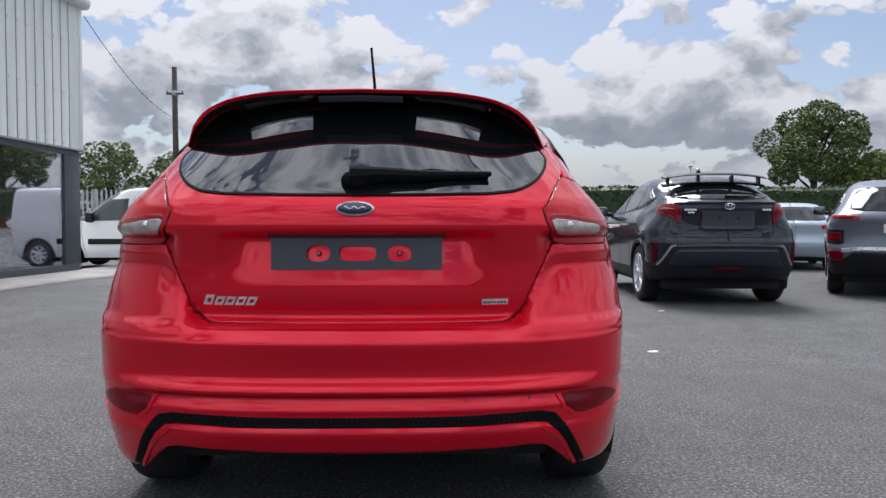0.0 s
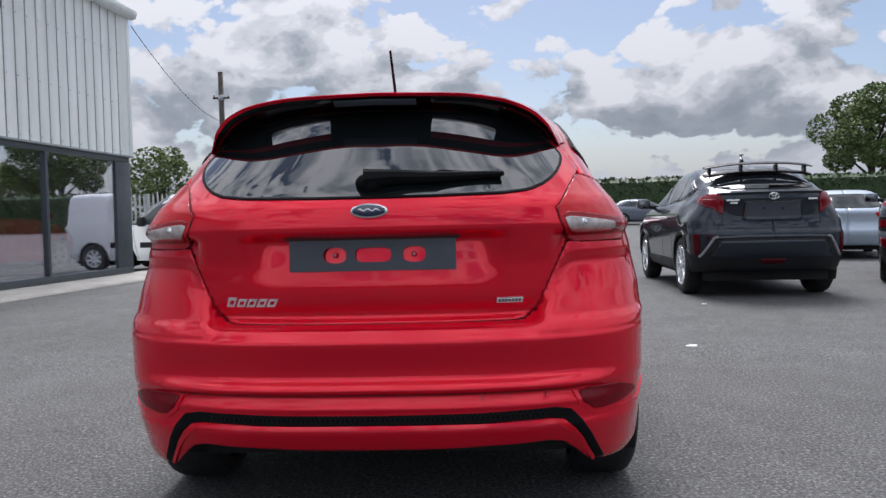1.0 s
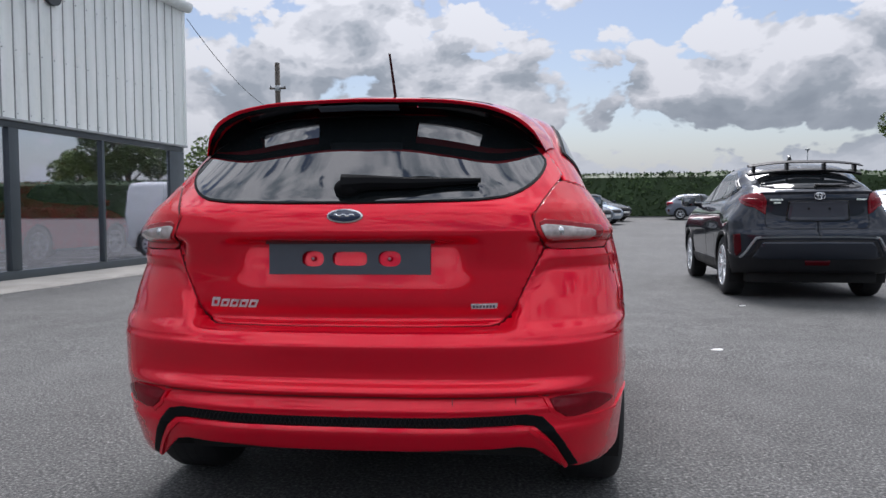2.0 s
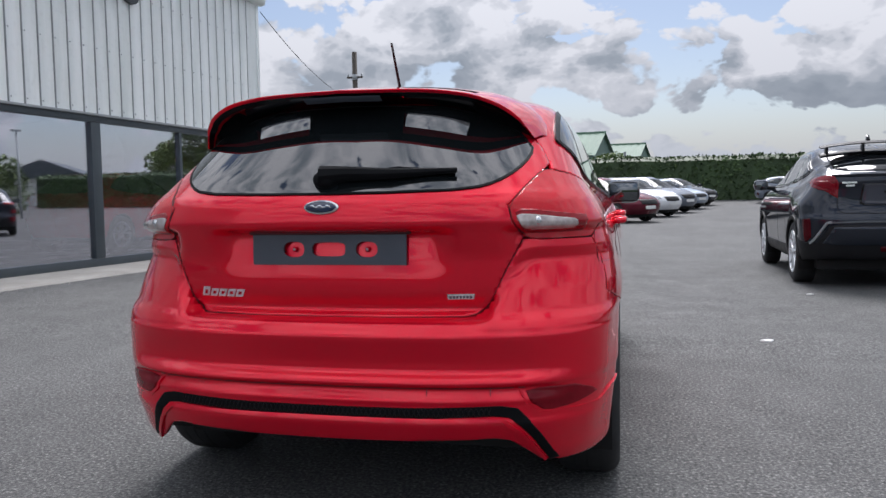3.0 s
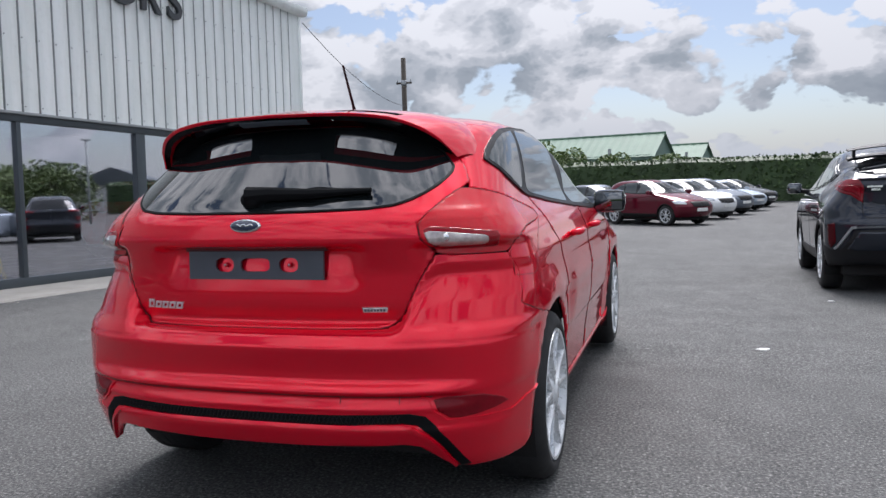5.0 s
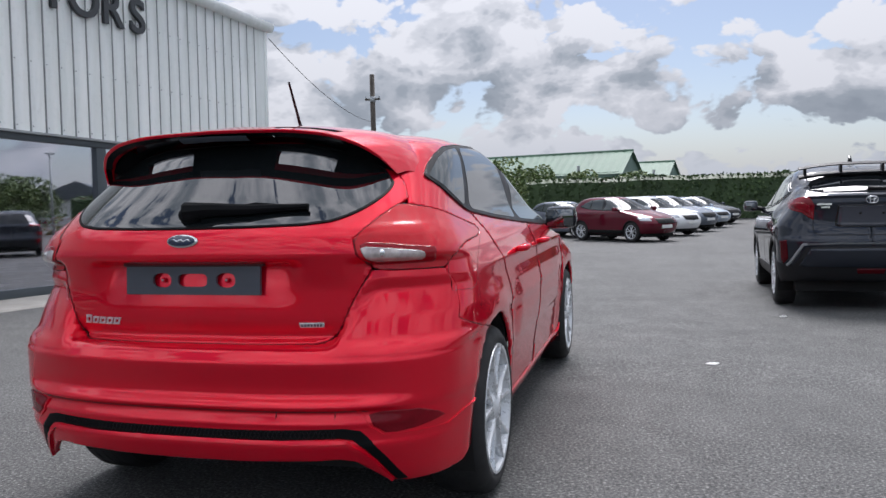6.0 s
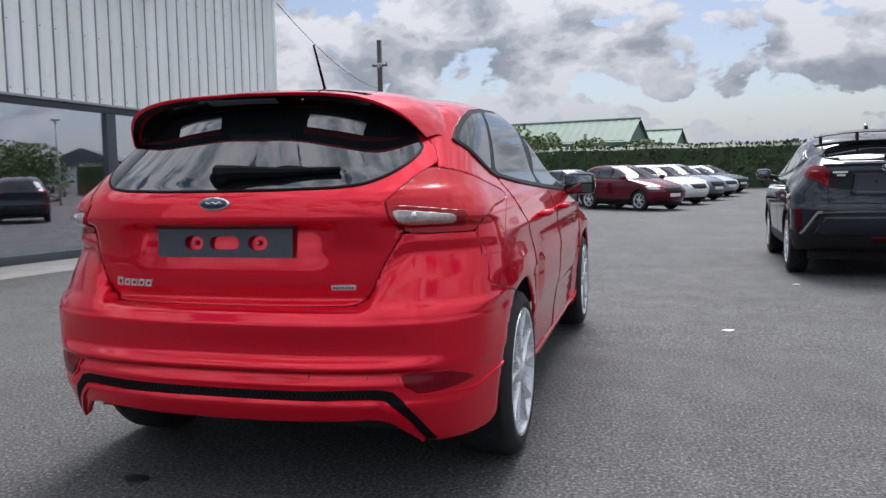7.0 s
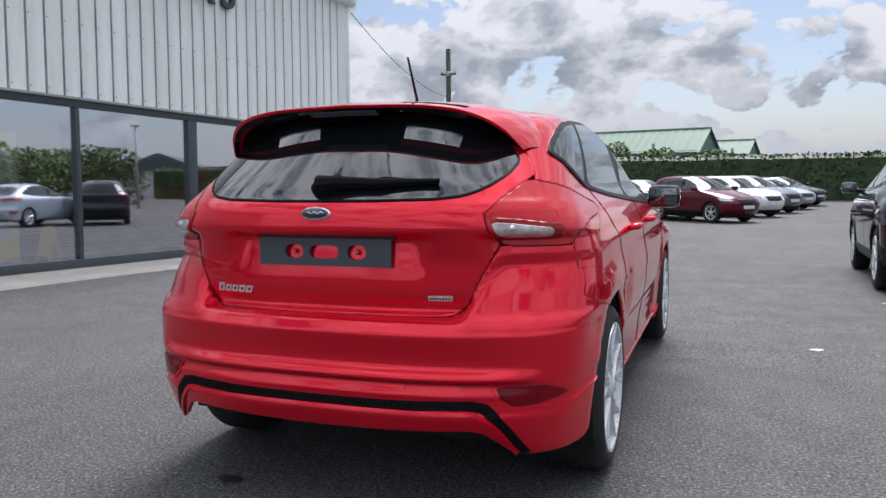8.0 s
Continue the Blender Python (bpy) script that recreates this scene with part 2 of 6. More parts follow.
# groove grey: the shade between the pans put into the colour, with some grime
CLAD_JOINT_SHADE = Mat("cladding_joint_shade", (0.36, 0.385, 0.385), 0.7).vary(0.7, 1.25, 1.5, 12).m
FRAME_GREY = Mat("grey_window_frame", (0.055, 0.068, 0.078), 0.42).vary(0.9, 1.1, 2, 60, (0.35, 0.5)).m
SIGN_GREY = Mat("sign_letters", (0.045, 0.05, 0.055), 0.45).vary().m
POLE_WOOD = Mat("pole_wood", (0.07, 0.06, 0.05), 0.85).vary(0.7, 1.2, 2, 30).m
GALV = Mat("galvanised_steel", (0.36, 0.38, 0.39), 0.5, 0.4).vary(0.8, 1.1, 3, 40).m
BARK = Mat("bark", (0.085, 0.065, 0.045), 0.9).vary(0.6, 1.3, 5, 40).m
BARN_ROOF = Mat("green_sheet_roof", (0.12, 0.21, 0.145), 0.6).vary(0.85, 1.1, 0.3, 4).m
BARN_WALL = Mat("green_sheet_wall", (0.12, 0.20, 0.16), 0.6).vary(0.85, 1.1, 0.3, 4).m
PALE_WALL = Mat("pale_render", (0.55, 0.55, 0.53), 0.8).vary(0.9, 1.05, 0.4, 6).m
YELLOW = Mat("yellow_plastic", (0.86, 0.68, 0.02), 0.45).vary(0.9, 1.05, 6, 80).m
PAPER = Mat("white_paper", (0.75, 0.75, 0.73), 0.8).vary(0.85, 1.05, 20, 90).m
STAIN = Mat("oil_stain", (0.012, 0.012, 0.013), 0.5).vary(0.7, 1.3, 10, 60).m


def leaf_mat(name, dark, light):
    k = Mat(name, light, 0.6, 0.0)
    geo = k.n.new("ShaderNodeNewGeometry")
    c = k.ramp(geo.outputs["Random Per Island"], [(0.0, dark), (1.0, light)])
    broad = k.ramp(k.noise(0.8, 3), [(0.3, (0.75,) * 3), (0.7, (1.2,) * 3)])
    k.base(k.mix(c, broad, 1.0))
    k.p.inputs["Subsurface Weight"].default_value = 0.0
    return k.m


LEAF = leaf_mat("tree_leaves", (0.05, 0.09, 0.02), (0.17, 0.23, 0.07))
LEAF_PALE = leaf_mat("pale_leaves", (0.10, 0.15, 0.03), (0.24, 0.30, 0.09))
LEAF_HEDGE = leaf_mat("hedge_leaves", (0.022, 0.05, 0.014), (0.075, 0.125, 0.035))


def room_glass():
    k = Mat("window_pane", (0.55, 0.60, 0.60), 0.0)
    mixer, clearb, gloss = k.n.new("ShaderNodeMixShader"), k.n.new("ShaderNodeBsdfTransparent"), k.n.new("ShaderNodeBsdfGlossy")
    clearb.inputs[0].default_value = (0.95, 0.97, 0.98, 1)
    gloss.inputs["Roughness"].default_value = 0.02
    gloss.inputs["Color"].default_value = (0.93, 0.93, 1.0, 1)
    mixer.inputs[0].default_value = 0.50
    k.l.new(clearb.outputs[0], mixer.inputs[1])
    k.l.new(gloss.outputs[0], mixer.inputs[2])
    k.l.new(mixer.outputs[0], k.n["Material Output"].inputs[0])
    return k.m


PANE = room_glass()

# ---------------------------------------------------------------- mesh helpers


def add(name, bm, material, parent=None, label="", smooth=True, angle=40):
    me = bpy.data.meshes.new(name)
    if smooth:
        for f in bm.faces:
            f.smooth = True
        lim = radians(angle)
        for e in bm.edges:
            if len(e.link_faces) == 2 and e.calc_face_angle(0) > lim:
                e.smooth = False
    bm.to_mesh(me)
    bm.free()
    me.materials.append(material)
    ob = new(name, me)
    if parent:
        ob.parent = parent
    if label:
        ob["label"] = label
    return ob


def part(name, bm, material, parent, label="", smooth=True, angle=40):
    return add(name, bm, material, parent, label, smooth, angle)


def thing(name, m, label, category, group="", kind=""):
    ob = new(name)
    ob.matrix_world = m
    ob.empty_display_size = 0.2
    return tagged(ob, label, category, group, kind)


def box(bm, x0, x1, y0, y1, z0, z1, bevel=0.0):
    r = bmesh.ops.create_cube(bm, size=1.0, matrix=Matrix.Translation(((x0 + x1) / 2, (y0 + y1) / 2, (z0 + z1) / 2)) @ Matrix.Diagonal((x1 - x0, y1 - y0, z1 - z0, 1)))
    if bevel:
        es = list({e for v in r["verts"] for e in v.link_edges})
        bmesh.ops.bevel(bm, geom=es, offset=bevel, segments=2, affect="EDGES", profile=0.6)
    return bm


def boxed(x0, x1, y0, y1, z0, z1, bevel=0.0):
    return box(bmesh.new(), x0, x1, y0, y1, z0, z1, bevel)


def tube(bm, pts, radius, sides=8, cap=True):
    """A round bar along pts; radius is one number or one for each point."""
    rs = radius if isinstance(radius, (list, tuple)) else [radius] * len(pts)
    rings = []
    pts = [Vector(p) for p in pts]
    for i, p in enumerate(pts):
        d = (pts[min(i + 1, len(pts) - 1)] - pts[max(i - 1, 0)]).normalized()
        a = d.orthogonal().normalized() if abs(d.z) > 0.95 else Vector((0, 0, 1)).cross(d).normalized()
        b = d.cross(a)
        rings.append([bm.verts.new(p + rs[i] * (math.cos(t) * a + math.sin(t) * b)) for t in (2 * math.pi * k / sides for k in range(sides))])
    for r, q in zip(rings, rings[1:]):
        for k in range(sides):
            bm.faces.new((r[k], r[(k + 1) % sides], q[(k + 1) % sides], q[k]))
    if cap:
        bm.faces.new(rings[0][::-1])
        bm.faces.new(rings[-1])
    return bm


def lathe(bm, profile, axis_m, sides=40):
    """Profile of (radius, along) turned round the x axis of axis_m."""
    rings = []
    for r, a in profile:
        rings.append([bm.verts.new(axis_m @ Vector((a, r * math.cos(t), r * math.sin(t)))) for t in (2 * math.pi * k / sides for k in range(sides))])
    for p, q in zip(rings, rings[1:]):
        for k in range(sides):
            bm.faces.new((p[k], p[(k + 1) % sides], q[(k + 1) % sides], q[k]))
    return bm


def prism(bm, poly, depth, m):
    """A flat polygon (list of x, y) pushed out by depth along z, placed by m."""
    lo = [bm.verts.new(m @ Vector((x, y, 0))) for x, y in poly]
    hi = [bm.verts.new(m @ Vector((x, y, depth))) for x, y in poly]
    bm.faces.new(hi)
    bm.faces.new(lo[::-1])
    for i in range(len(poly)):
        j = (i + 1) % len(poly)
        bm.faces.new((lo[i], lo[j], hi[j], hi[i]))
    return bm


def pchip(keys):
    """A smooth, monotone curve through (x, value) keys."""
    xs, ys = [k[0] for k in keys], [k[1] for k in keys]
    h = [b - a for a, b in zip(xs, xs[1:])]
    d = [(b - a) / c for a, b, c in zip(ys, ys[1:], h)]
    m = [d[0]]
    for i in range(1, len(d)):
        m.append(0.0 if d[i - 1] * d[i] <= 0 else 3 * (h[i - 1] + h[i]) / ((2 * h[i] + h[i - 1]) / d[i - 1] + (h[i] + 2 * h[i - 1]) / d[i]))
    m.append(d[-1])

    def f(x):
        if x <= xs[0]:
            return ys[0]
        if x >= xs[-1]:
            return ys[-1]
        i = max(j for j in range(len(xs) - 1) if xs[j] <= x)
        t = (x - xs[i]) / h[i]
        return (1 + 2 * t) * (1 - t) ** 2 * ys[i] + t * (1 - t) ** 2 * h[i] * m[i] + t * t * (3 - 2 * t) * ys[i + 1] + t * t * (t - 1) * h[i] * m[i + 1]

    return f


def clip_cell(poly, u0, u1, v0, v1):
    for axis, lim, keep_less in ((0, u0, False), (0, u1, True), (1, v0, False), (1, v1, True)):
        out = []
        for i, p in enumerate(poly):
            q = poly[(i + 1) % len(poly)]
            a, b = p[axis] - lim, q[axis] - lim
            if keep_less:
                a, b = -a, -b
            if a >= 0:
                out.append(p)
            if (a > 0 > b) or (a < 0 < b):
                t = a / (a - b)
                out.append((p[0] + t * (q[0] - p[0]), p[1] + t * (q[1] - p[1])))
        poly = out
        if len(poly) < 3:
            return []
    return poly


def smooth_loop(pts, rounds=2):
    """Rounds the corners of a closed polygon (Chaikin)."""
    for _ in range(rounds):
        out = []
        for i, p in enumerate(pts):
            q = pts[(i + 1) % len(pts)]
            out += [(0.75 * p[0] + 0.25 * q[0], 0.75 * p[1] + 0.25 * q[1]), (0.25 * p[0] + 0.75 * q[0], 0.25 * p[1] + 0.75 * q[1])]
        pts = out
    return pts


class Shell:
    """A car's outer skin. For each height v: z, half width, rear end, front end, depth and squareness of the rear and front corners.
    u runs round it: 0 rear middle, 1 rear corner's end, 2 front corner's start, 3 front middle; negative on the left side."""

    def __init__(self, rows, extra=None):
        self.f = [pchip([(r[0], r[i]) for r in rows]) for i in range(1, 9)]
        self.extra = extra
        self.memo = {}

    def row(self, v):
        k = round(v, 5)
        if k not in self.memo:
            self.memo[k] = [g(v) for g in self.f]
        return self.memo[k]

    def at(self, u, v):
        z, w, yr, yf, dr, nr, df, nf = self.row(v)
        s, a = (1 if u >= 0 else -1), abs(u)
        if a <= 1 or a >= 2:
            al = (a if a <= 1 else 3 - a) * math.pi / 2
            d, n = (dr, nr) if a <= 1 else (df, nf)
            sn, cs = math.sin(al), math.cos(al)
            r = 1 / (abs(sn) ** n + abs(cs) ** n) ** (1 / n)
            x = w * r * sn
            y = yr + d - d * r * cs if a <= 1 else yf - d + d * r * cs
        else:
            x, y = w, yr + dr + (a - 1) * (yf - df - yr - dr)
        p = Vector((s * x, y, z))
        if self.extra:
            p = self.extra(p)
        return p

    def u_of_x(self, x, v):
        """u on the rear face for a distance x from the middle."""
        z, w, yr, yf, dr, nr, df, nf = self.row(v)
        s = min(abs(x) / w, 0.9999)
        c = (1 - s ** nr) ** (1 / nr)
        return math.copysign(math.atan2(s, c) / (math.pi / 2), x)

    def u_of_y(self, y, v):
        """u on the right side for a place y along the car."""
        z, w, yr, yf, dr, nr, df, nf = self.row(v)
        if y < yr + dr:
            c = min(max((yr + dr - y) / dr, 0), 0.9999)
            return math.atan2((1 - c ** nr) ** (1 / nr), c) / (math.pi / 2)
        if y > yf - df:
            c = min(max((y - yf + df) / df, 0), 0.9999)
            return 3 - math.atan2((1 - c ** nf) ** (1 / nf), c) / (math.pi / 2)
        return 1 + (y - yr - dr) / (yf - df - yr - dr)

    def normal(self, u, v, e=0.004):
        a = self.at(u + e, v) - self.at(u - e, v)
        b = self.at(u, v + e) - self.at(u, v - e)
        n = a.cross(b)
        return n.normalized() if n.length > 1e-12 else Vector((0, 0, 1))

    @staticmethod
    def dense(pts, step=0.035):
        out = [pts[0]]
        for a, b in zip(pts, pts[1:]):
            n = max(1, int(math.hypot(b[0] - a[0], b[1] - a[1]) / step))
            out += [(a[0] + (b[0] - a[0]) * k / n, a[1] + (b[1] - a[1]) * k / n) for k in range(1, n + 1)]
        return out

    def rear(self, pts):
        return [(self.u_of_x(x, v), v) for x, v in self.dense(pts)]

    def side(self, pts):
        return [(self.u_of_y(y, v), v) for y, v in self.dense(pts)]

    def patch(self, poly, du=0.03, dv=0.02, out=0.0, thick=0.012):
        """A panel over the polygon (in u, v), lifted by out, its rim turned in by thick."""
        bm = bmesh.new()
        seen = {}

        def vert(u, v):
            k = (round(u, 4), round(v, 4))
            if k not in seen:
                p = self.at(u, v)
                if out:
                    p = p + self.normal(u, v) * out
                seen[k] = bm.verts.new(p)
                uv[seen[k]] = k
            return seen[k]

        uv = {}
        us, vs = [p[0] for p in poly], [p[1] for p in poly]
        i0, i1 = math.floor(min(us) / du), math.ceil(max(us) / du)
        j0, j1 = math.floor(min(vs) / dv), math.ceil(max(vs) / dv)
        for i in range(i0, i1):
            strip = clip_cell(poly, i * du, (i + 1) * du, -9, 9)
            if not strip:
                continue
            for j in range(j0, j1):
                c = clip_cell(strip, i * du, (i + 1) * du, j * dv, (j + 1) * dv)
                vsx = []
                for p in c:
                    w = vert(*p)
                    if w not in vsx:
                        vsx.append(w)
                if len(vsx) > 2:
                    try:
                        bm.faces.new(vsx)
                    except ValueError:
                        pass
        if thick:
            rim = [e for e in bm.edges if len(e.link_faces) == 1]
            low = {}
            for e in rim:
                for w in e.verts:
                    if w not in low:
                        low[w] = bm.verts.new(w.co - self.normal(*uv[w]) * thick)
            for e in rim:
                a, b = e.verts
                lp = e.link_loops[0]
                if lp.vert is a:
                    a, b = b, a
                try:
                    bm.faces.new((a, b, low[b], low[a]))
                except ValueError:
                    pass
        return bm

    def ribbon(self, pts, width, out=0.002, closed=False, steps=2):
        """A raised strip along a line of (u, v)."""
        bm = bmesh.new()
        fine = []
        n = len(pts)
        for i in range(n if closed else n - 1):
            a, b = pts[i], pts[(i + 1) % n]
            fine += [(a[0] + (b[0] - a[0]) * k / steps, a[1] + (b[1] - a[1]) * k / steps) for k in range(steps)]
        if not closed:
            fine.append(pts[-1])
        co = [self.at(*p) for p in fine]
        m = len(co)
        rows = []
        for i, p in enumerate(co):
            t = (co[(i + 1) % m] - co[i - 1]) if closed else (co[min(i + 1, m - 1)] - co[max(i - 1, 0)])
            nn = self.normal(*fine[i])
            sd = t.cross(nn).normalized() * width / 2
            rows.append([bm.verts.new(p + sd - nn * 0.004), bm.verts.new(p + sd * 0.7 + nn * out), bm.verts.new(p - sd * 0.7 + nn * out), bm.verts.new(p - sd - nn * 0.004)])
        for i in range(m if closed else m - 1):
            a, b = rows[i], rows[(i + 1) % m]
            for k in range(3):
                bm.faces.new((a[k], b[k], b[k + 1], a[k + 1]))
        bmesh.ops.recalc_face_normals(bm, faces=bm.faces)
        return bm


def arc(yc, zc, r, a0, a1, n=18):
    return [(yc + r * math.cos(radians(a0 + (a1 - a0) * k / n)), zc + r * math.sin(radians(a0 + (a1 - a0) * k / n))) for k in range(n + 1)]


def wheel(parent, x, y, z, radius, rim, width, spokes, metal, dark, forked=False):
    """A wheel with its axle along x; x is the outer face, the sign of x tells the side."""
    s = 1 if x > 0 else -1
    m = Matrix.Translation((x, y, z)) @ Matrix.Diagonal((s, 1, 1, 1))
    hub = new("wheel")
    hub.parent = parent
    r = radius
    bm = lathe(bmesh.new(), [(rim - 0.012, -0.02), (rim + 0.004, -0.004), (rim + 0.02, 0.0), (r - 0.035, -0.004), (r - 0.012, -0.02), (r, -0.045), (r, -width + 0.04), (r - 0.02, -width + 0.01), (rim, -width)], m, 56)
    for k in (0.32, 0.5, 0.68):
        lathe(bm, [(r + 0.0012, -width * k - 0.004), (r - 0.004, -width * k), (r + 0.0012, -width * k + 0.004)], m, 56)
    bmesh.ops.recalc_face_normals(bm, faces=bm.faces)
    part("tyre", bm, TYRE, hub, "black rubber tyre")
    bm = lathe(bmesh.new(), [(rim - 0.034, -0.040), (rim - 0.05, -width + 0.02)], m, 56)
    part("barrel", bm, BARREL, hub, "dark inside of the wheel")
    bm = lathe(bmesh.new(), [(rim - 0.002, -0.012), (rim - 0.006, -0.002), (rim - 0.018, -0.004), (rim - 0.026, -0.018), (rim - 0.034, -0.040)], m, 56)
    bmesh.ops.recalc_face_normals(bm, faces=bm.faces)
    for f in bm.faces:
        f.normal_flip()
    part("rim", bm, metal, hub)
    bm = lathe(bmesh.new(), [(0.0005, -0.10), (rim - 0.05, -0.10), (rim - 0.06, -0.13)], m, 30)
    part("brake_disc", bm, dark, hub)
    bm = bmesh.new()
    for k in range(spokes):
        a = 2 * math.pi * k / spokes + 0.3
        legs = ((-0.24, 0.24) if forked else (0.0,))
        for sp in legs:
            mid, wid = (0.085, 0.0135) if forked else (0.06, 0.03)
            pts = []
            for rr, dd, ww, aa in ((0.045, -0.022, wid * 1.1, a), (mid, -0.020, wid, a + sp * 0.35), (rim * 0.62, -0.022, wid * 0.8, a + sp * 0.95), (rim - 0.012, -0.014, wid * 0.85, a + sp * 1.1)):
                c = Vector((dd, rr * math.cos(aa), rr * math.sin(aa)))
                t = Vector((0, -math.sin(aa), math.cos(aa)))
                pts.append([m @ (c + t * ww), m @ (c + t * ww * 0.55 + Vector((0.011, 0, 0))), m @ (c - t * ww * 0.55 + Vector((0.011, 0, 0))), m @ (c - t * ww), m @ (c - t * ww + Vector((-0.03, 0, 0))), m @ (c + t * ww + Vector((-0.03, 0, 0)))])
            vs = [[bm.verts.new(p) for p in ring] for ring in pts]
            for p, q in zip(vs, vs[1:]):
                for i in range(6):
                    bm.faces.new((p[i], p[(i + 1) % 6], q[(i + 1) % 6], q[i]))
    lathe(bm, [(0.0005, 0.0), (0.026, 0.0), (0.034, -0.006), (0.055, -0.014), (0.068, -0.03), (0.07, -0.05)], m, 24)
    bmesh.ops.recalc_face_normals(bm, faces=bm.faces)
    part("spokes", bm, metal, hub, "", True, 30)
    return hub


def well(parent, y, z, r, x0, x1):
    """The dark inside of one wheel arch."""
    bm = bmesh.new()
    rows = []
    for k in range(25):
        a = radians(-26 + 232 * k / 24)
        rows.append([bm.verts.new((xx, y + rr * math.cos(a), z + rr * math.sin(a))) for xx, rr in ((x1, r), (x0, r), (x0, r * 0.3))])
    for p, q in zip(rows, rows[1:]):
        for k in range(2):
            bm.faces.new((p[k], p[k + 1], q[k + 1], q[k]))
    part("wheel_well", bm, DARK, parent)


def lettering(parent, text, size, m, material, depth=0.004, name="lettering", label=""):
    cu = bpy.data.curves.new(name, "FONT")
    cu.body, cu.size, cu.extrude, cu.align_x, cu.bevel_depth = text, size, depth, "CENTER", 0.0
    cu.offset = 0.012 if size > 0.3 else 0.0
    cu.materials.append(material)
    ob = new(name, cu)
    ob.parent = parent
    ob.matrix_local = m
    if label:
        ob["label"] = label
    return ob


# ---------------------------------------------------------------- ground
lie = pchip([(-60, -0.027), (1.2, -0.027), (3.5, -0.048), (7, -0.118), (15, -0.30), (27, -0.47), (33, -0.455), (42, -0.345), (50, -0.25), (90, -0.2), (3000, -0.2)])


def ground_sheet():
    bm = bmesh.new()
    xs = [-3000, -800, -200, -80, -40, -20, -12, -6, 0, 6, 12, 20, 40, 80, 200, 800, 3000]
    ys = [-3000, -800, -200, -60, -20, -5, 0] + [1 + 1.0 * k for k in range(56)] + [60, 70, 90, 200, 800, 3000]
    g = [[bm.verts.new((x, y, lie(y))) for x in xs] for y in ys]
    for a, b in zip(g, g[1:]):
        for k in range(len(xs) - 1):
            bm.faces.new((a[k], a[k + 1], b[k + 1], b[k]))
    ob = add("ground", bm, ASPHALT)
    tagged(ob, "worn dark grey asphalt of a car sales yard", "ground", kind="structure")


ground_sheet()

# ---------------------------------------------------------------- the red hatchback


bumper_relief = pchip([(0.43, 0.0), (0.442, -0.004), (0.474, 0.014), (0.484, 0.014), (0.492, -0.006), (0.50, -0.012), (0.508, -0.008), (0.535, 0.020), (0.545, 0.020), (0.60, 0.008), (0.642, -0.002), (0.656, 0.0)])


rear_line = pchip([(0.642, -0.825), (0.652, -0.818), (0.685, -0.783), (0.695, -0.742), (0.71, -0.722), (0.775, -0.738), (0.79, -0.739), (0.86, -0.732), (0.945, -0.722)])


beside_plate = pchip([(0.80, -0.738), (0.86, -0.740), (0.93, -0.765), (0.985, -0.791)])
behind_plate = pchip([(0.79, -0.739), (0.80, -0.738), (0.86, -0.732), (0.945, -0.722), (0.960, -0.758), (0.972, -0.786), (0.985, -0.791)])


def red_skin(p):
    """Plate recess, shoulder crease and wheel flares."""
    x, y, z = p
    if y < -0.25 and 0.43 < z < 0.656:
        k = max(0.0, min(1.0, (0.80 - abs(x)) / 0.22))
        p = Vector((x, y + bumper_relief(z) * k * k * (3 - 2 * k), z))
        x, y, z = p
    if y < -0.1 and 0.652 < z < 0.90:
        seam = 0.478 + max(0.0, z - 0.70) * 0.60
        t = max(0.0, min(1.0, (abs(x) - seam) / 0.045))
        t *= max(0.0, min(1.0, (0.90 - z) / 0.05)) * max(0.0, min(1.0, (z - 0.652) / 0.01))
        p = Vector((x, y + (-0.822 + 0.55 * (z - 0.652) - rear_line(z)) * t * t * (3 - 2 * t) * max(0.0, min(1.0, (-y - 0.1) / 0.3)), z))
        x, y, z = p
    if y < -0.3 and 0.66 < z < 1.0:
        t = max(0.0, min(1.0, (abs(x) - 0.325) / 0.10)) * max(0.0, min(1.0, (0.60 - abs(x)) / 0.06))
        if 0.80 < z < 0.985:
            p = Vector((x, y + (beside_plate(z) - behind_plate(z)) * t * t * (3 - 2 * t), z))
        x, y, z = p
    if abs(x) > 0.5 and z < 1.1:
        f = 0.0
        for yc in (0.0, 2.648):
            d = math.hypot(y - yc, z - 0.325)
            f += 0.016 * math.exp(-((d - 0.40) / 0.075) ** 2)
        f += 0.010 * math.exp(-((z - 0.90) / 0.035) ** 2) * max(0.0, min(1.0, (y + 0.25) / 0.3))
        f -= 0.018 * math.exp(-((z - 0.62) / 0.12) ** 2) * max(0.0, min(1.0, (y - 0.45) / 0.15)) * max(0.0, min(1.0, (2.2 - y) / 0.15))
        k = max(0.0, min(1.0, (abs(x) - 0.6) / 0.2))
        p = Vector((x + math.copysign(f * k, x), y, z))
    return p


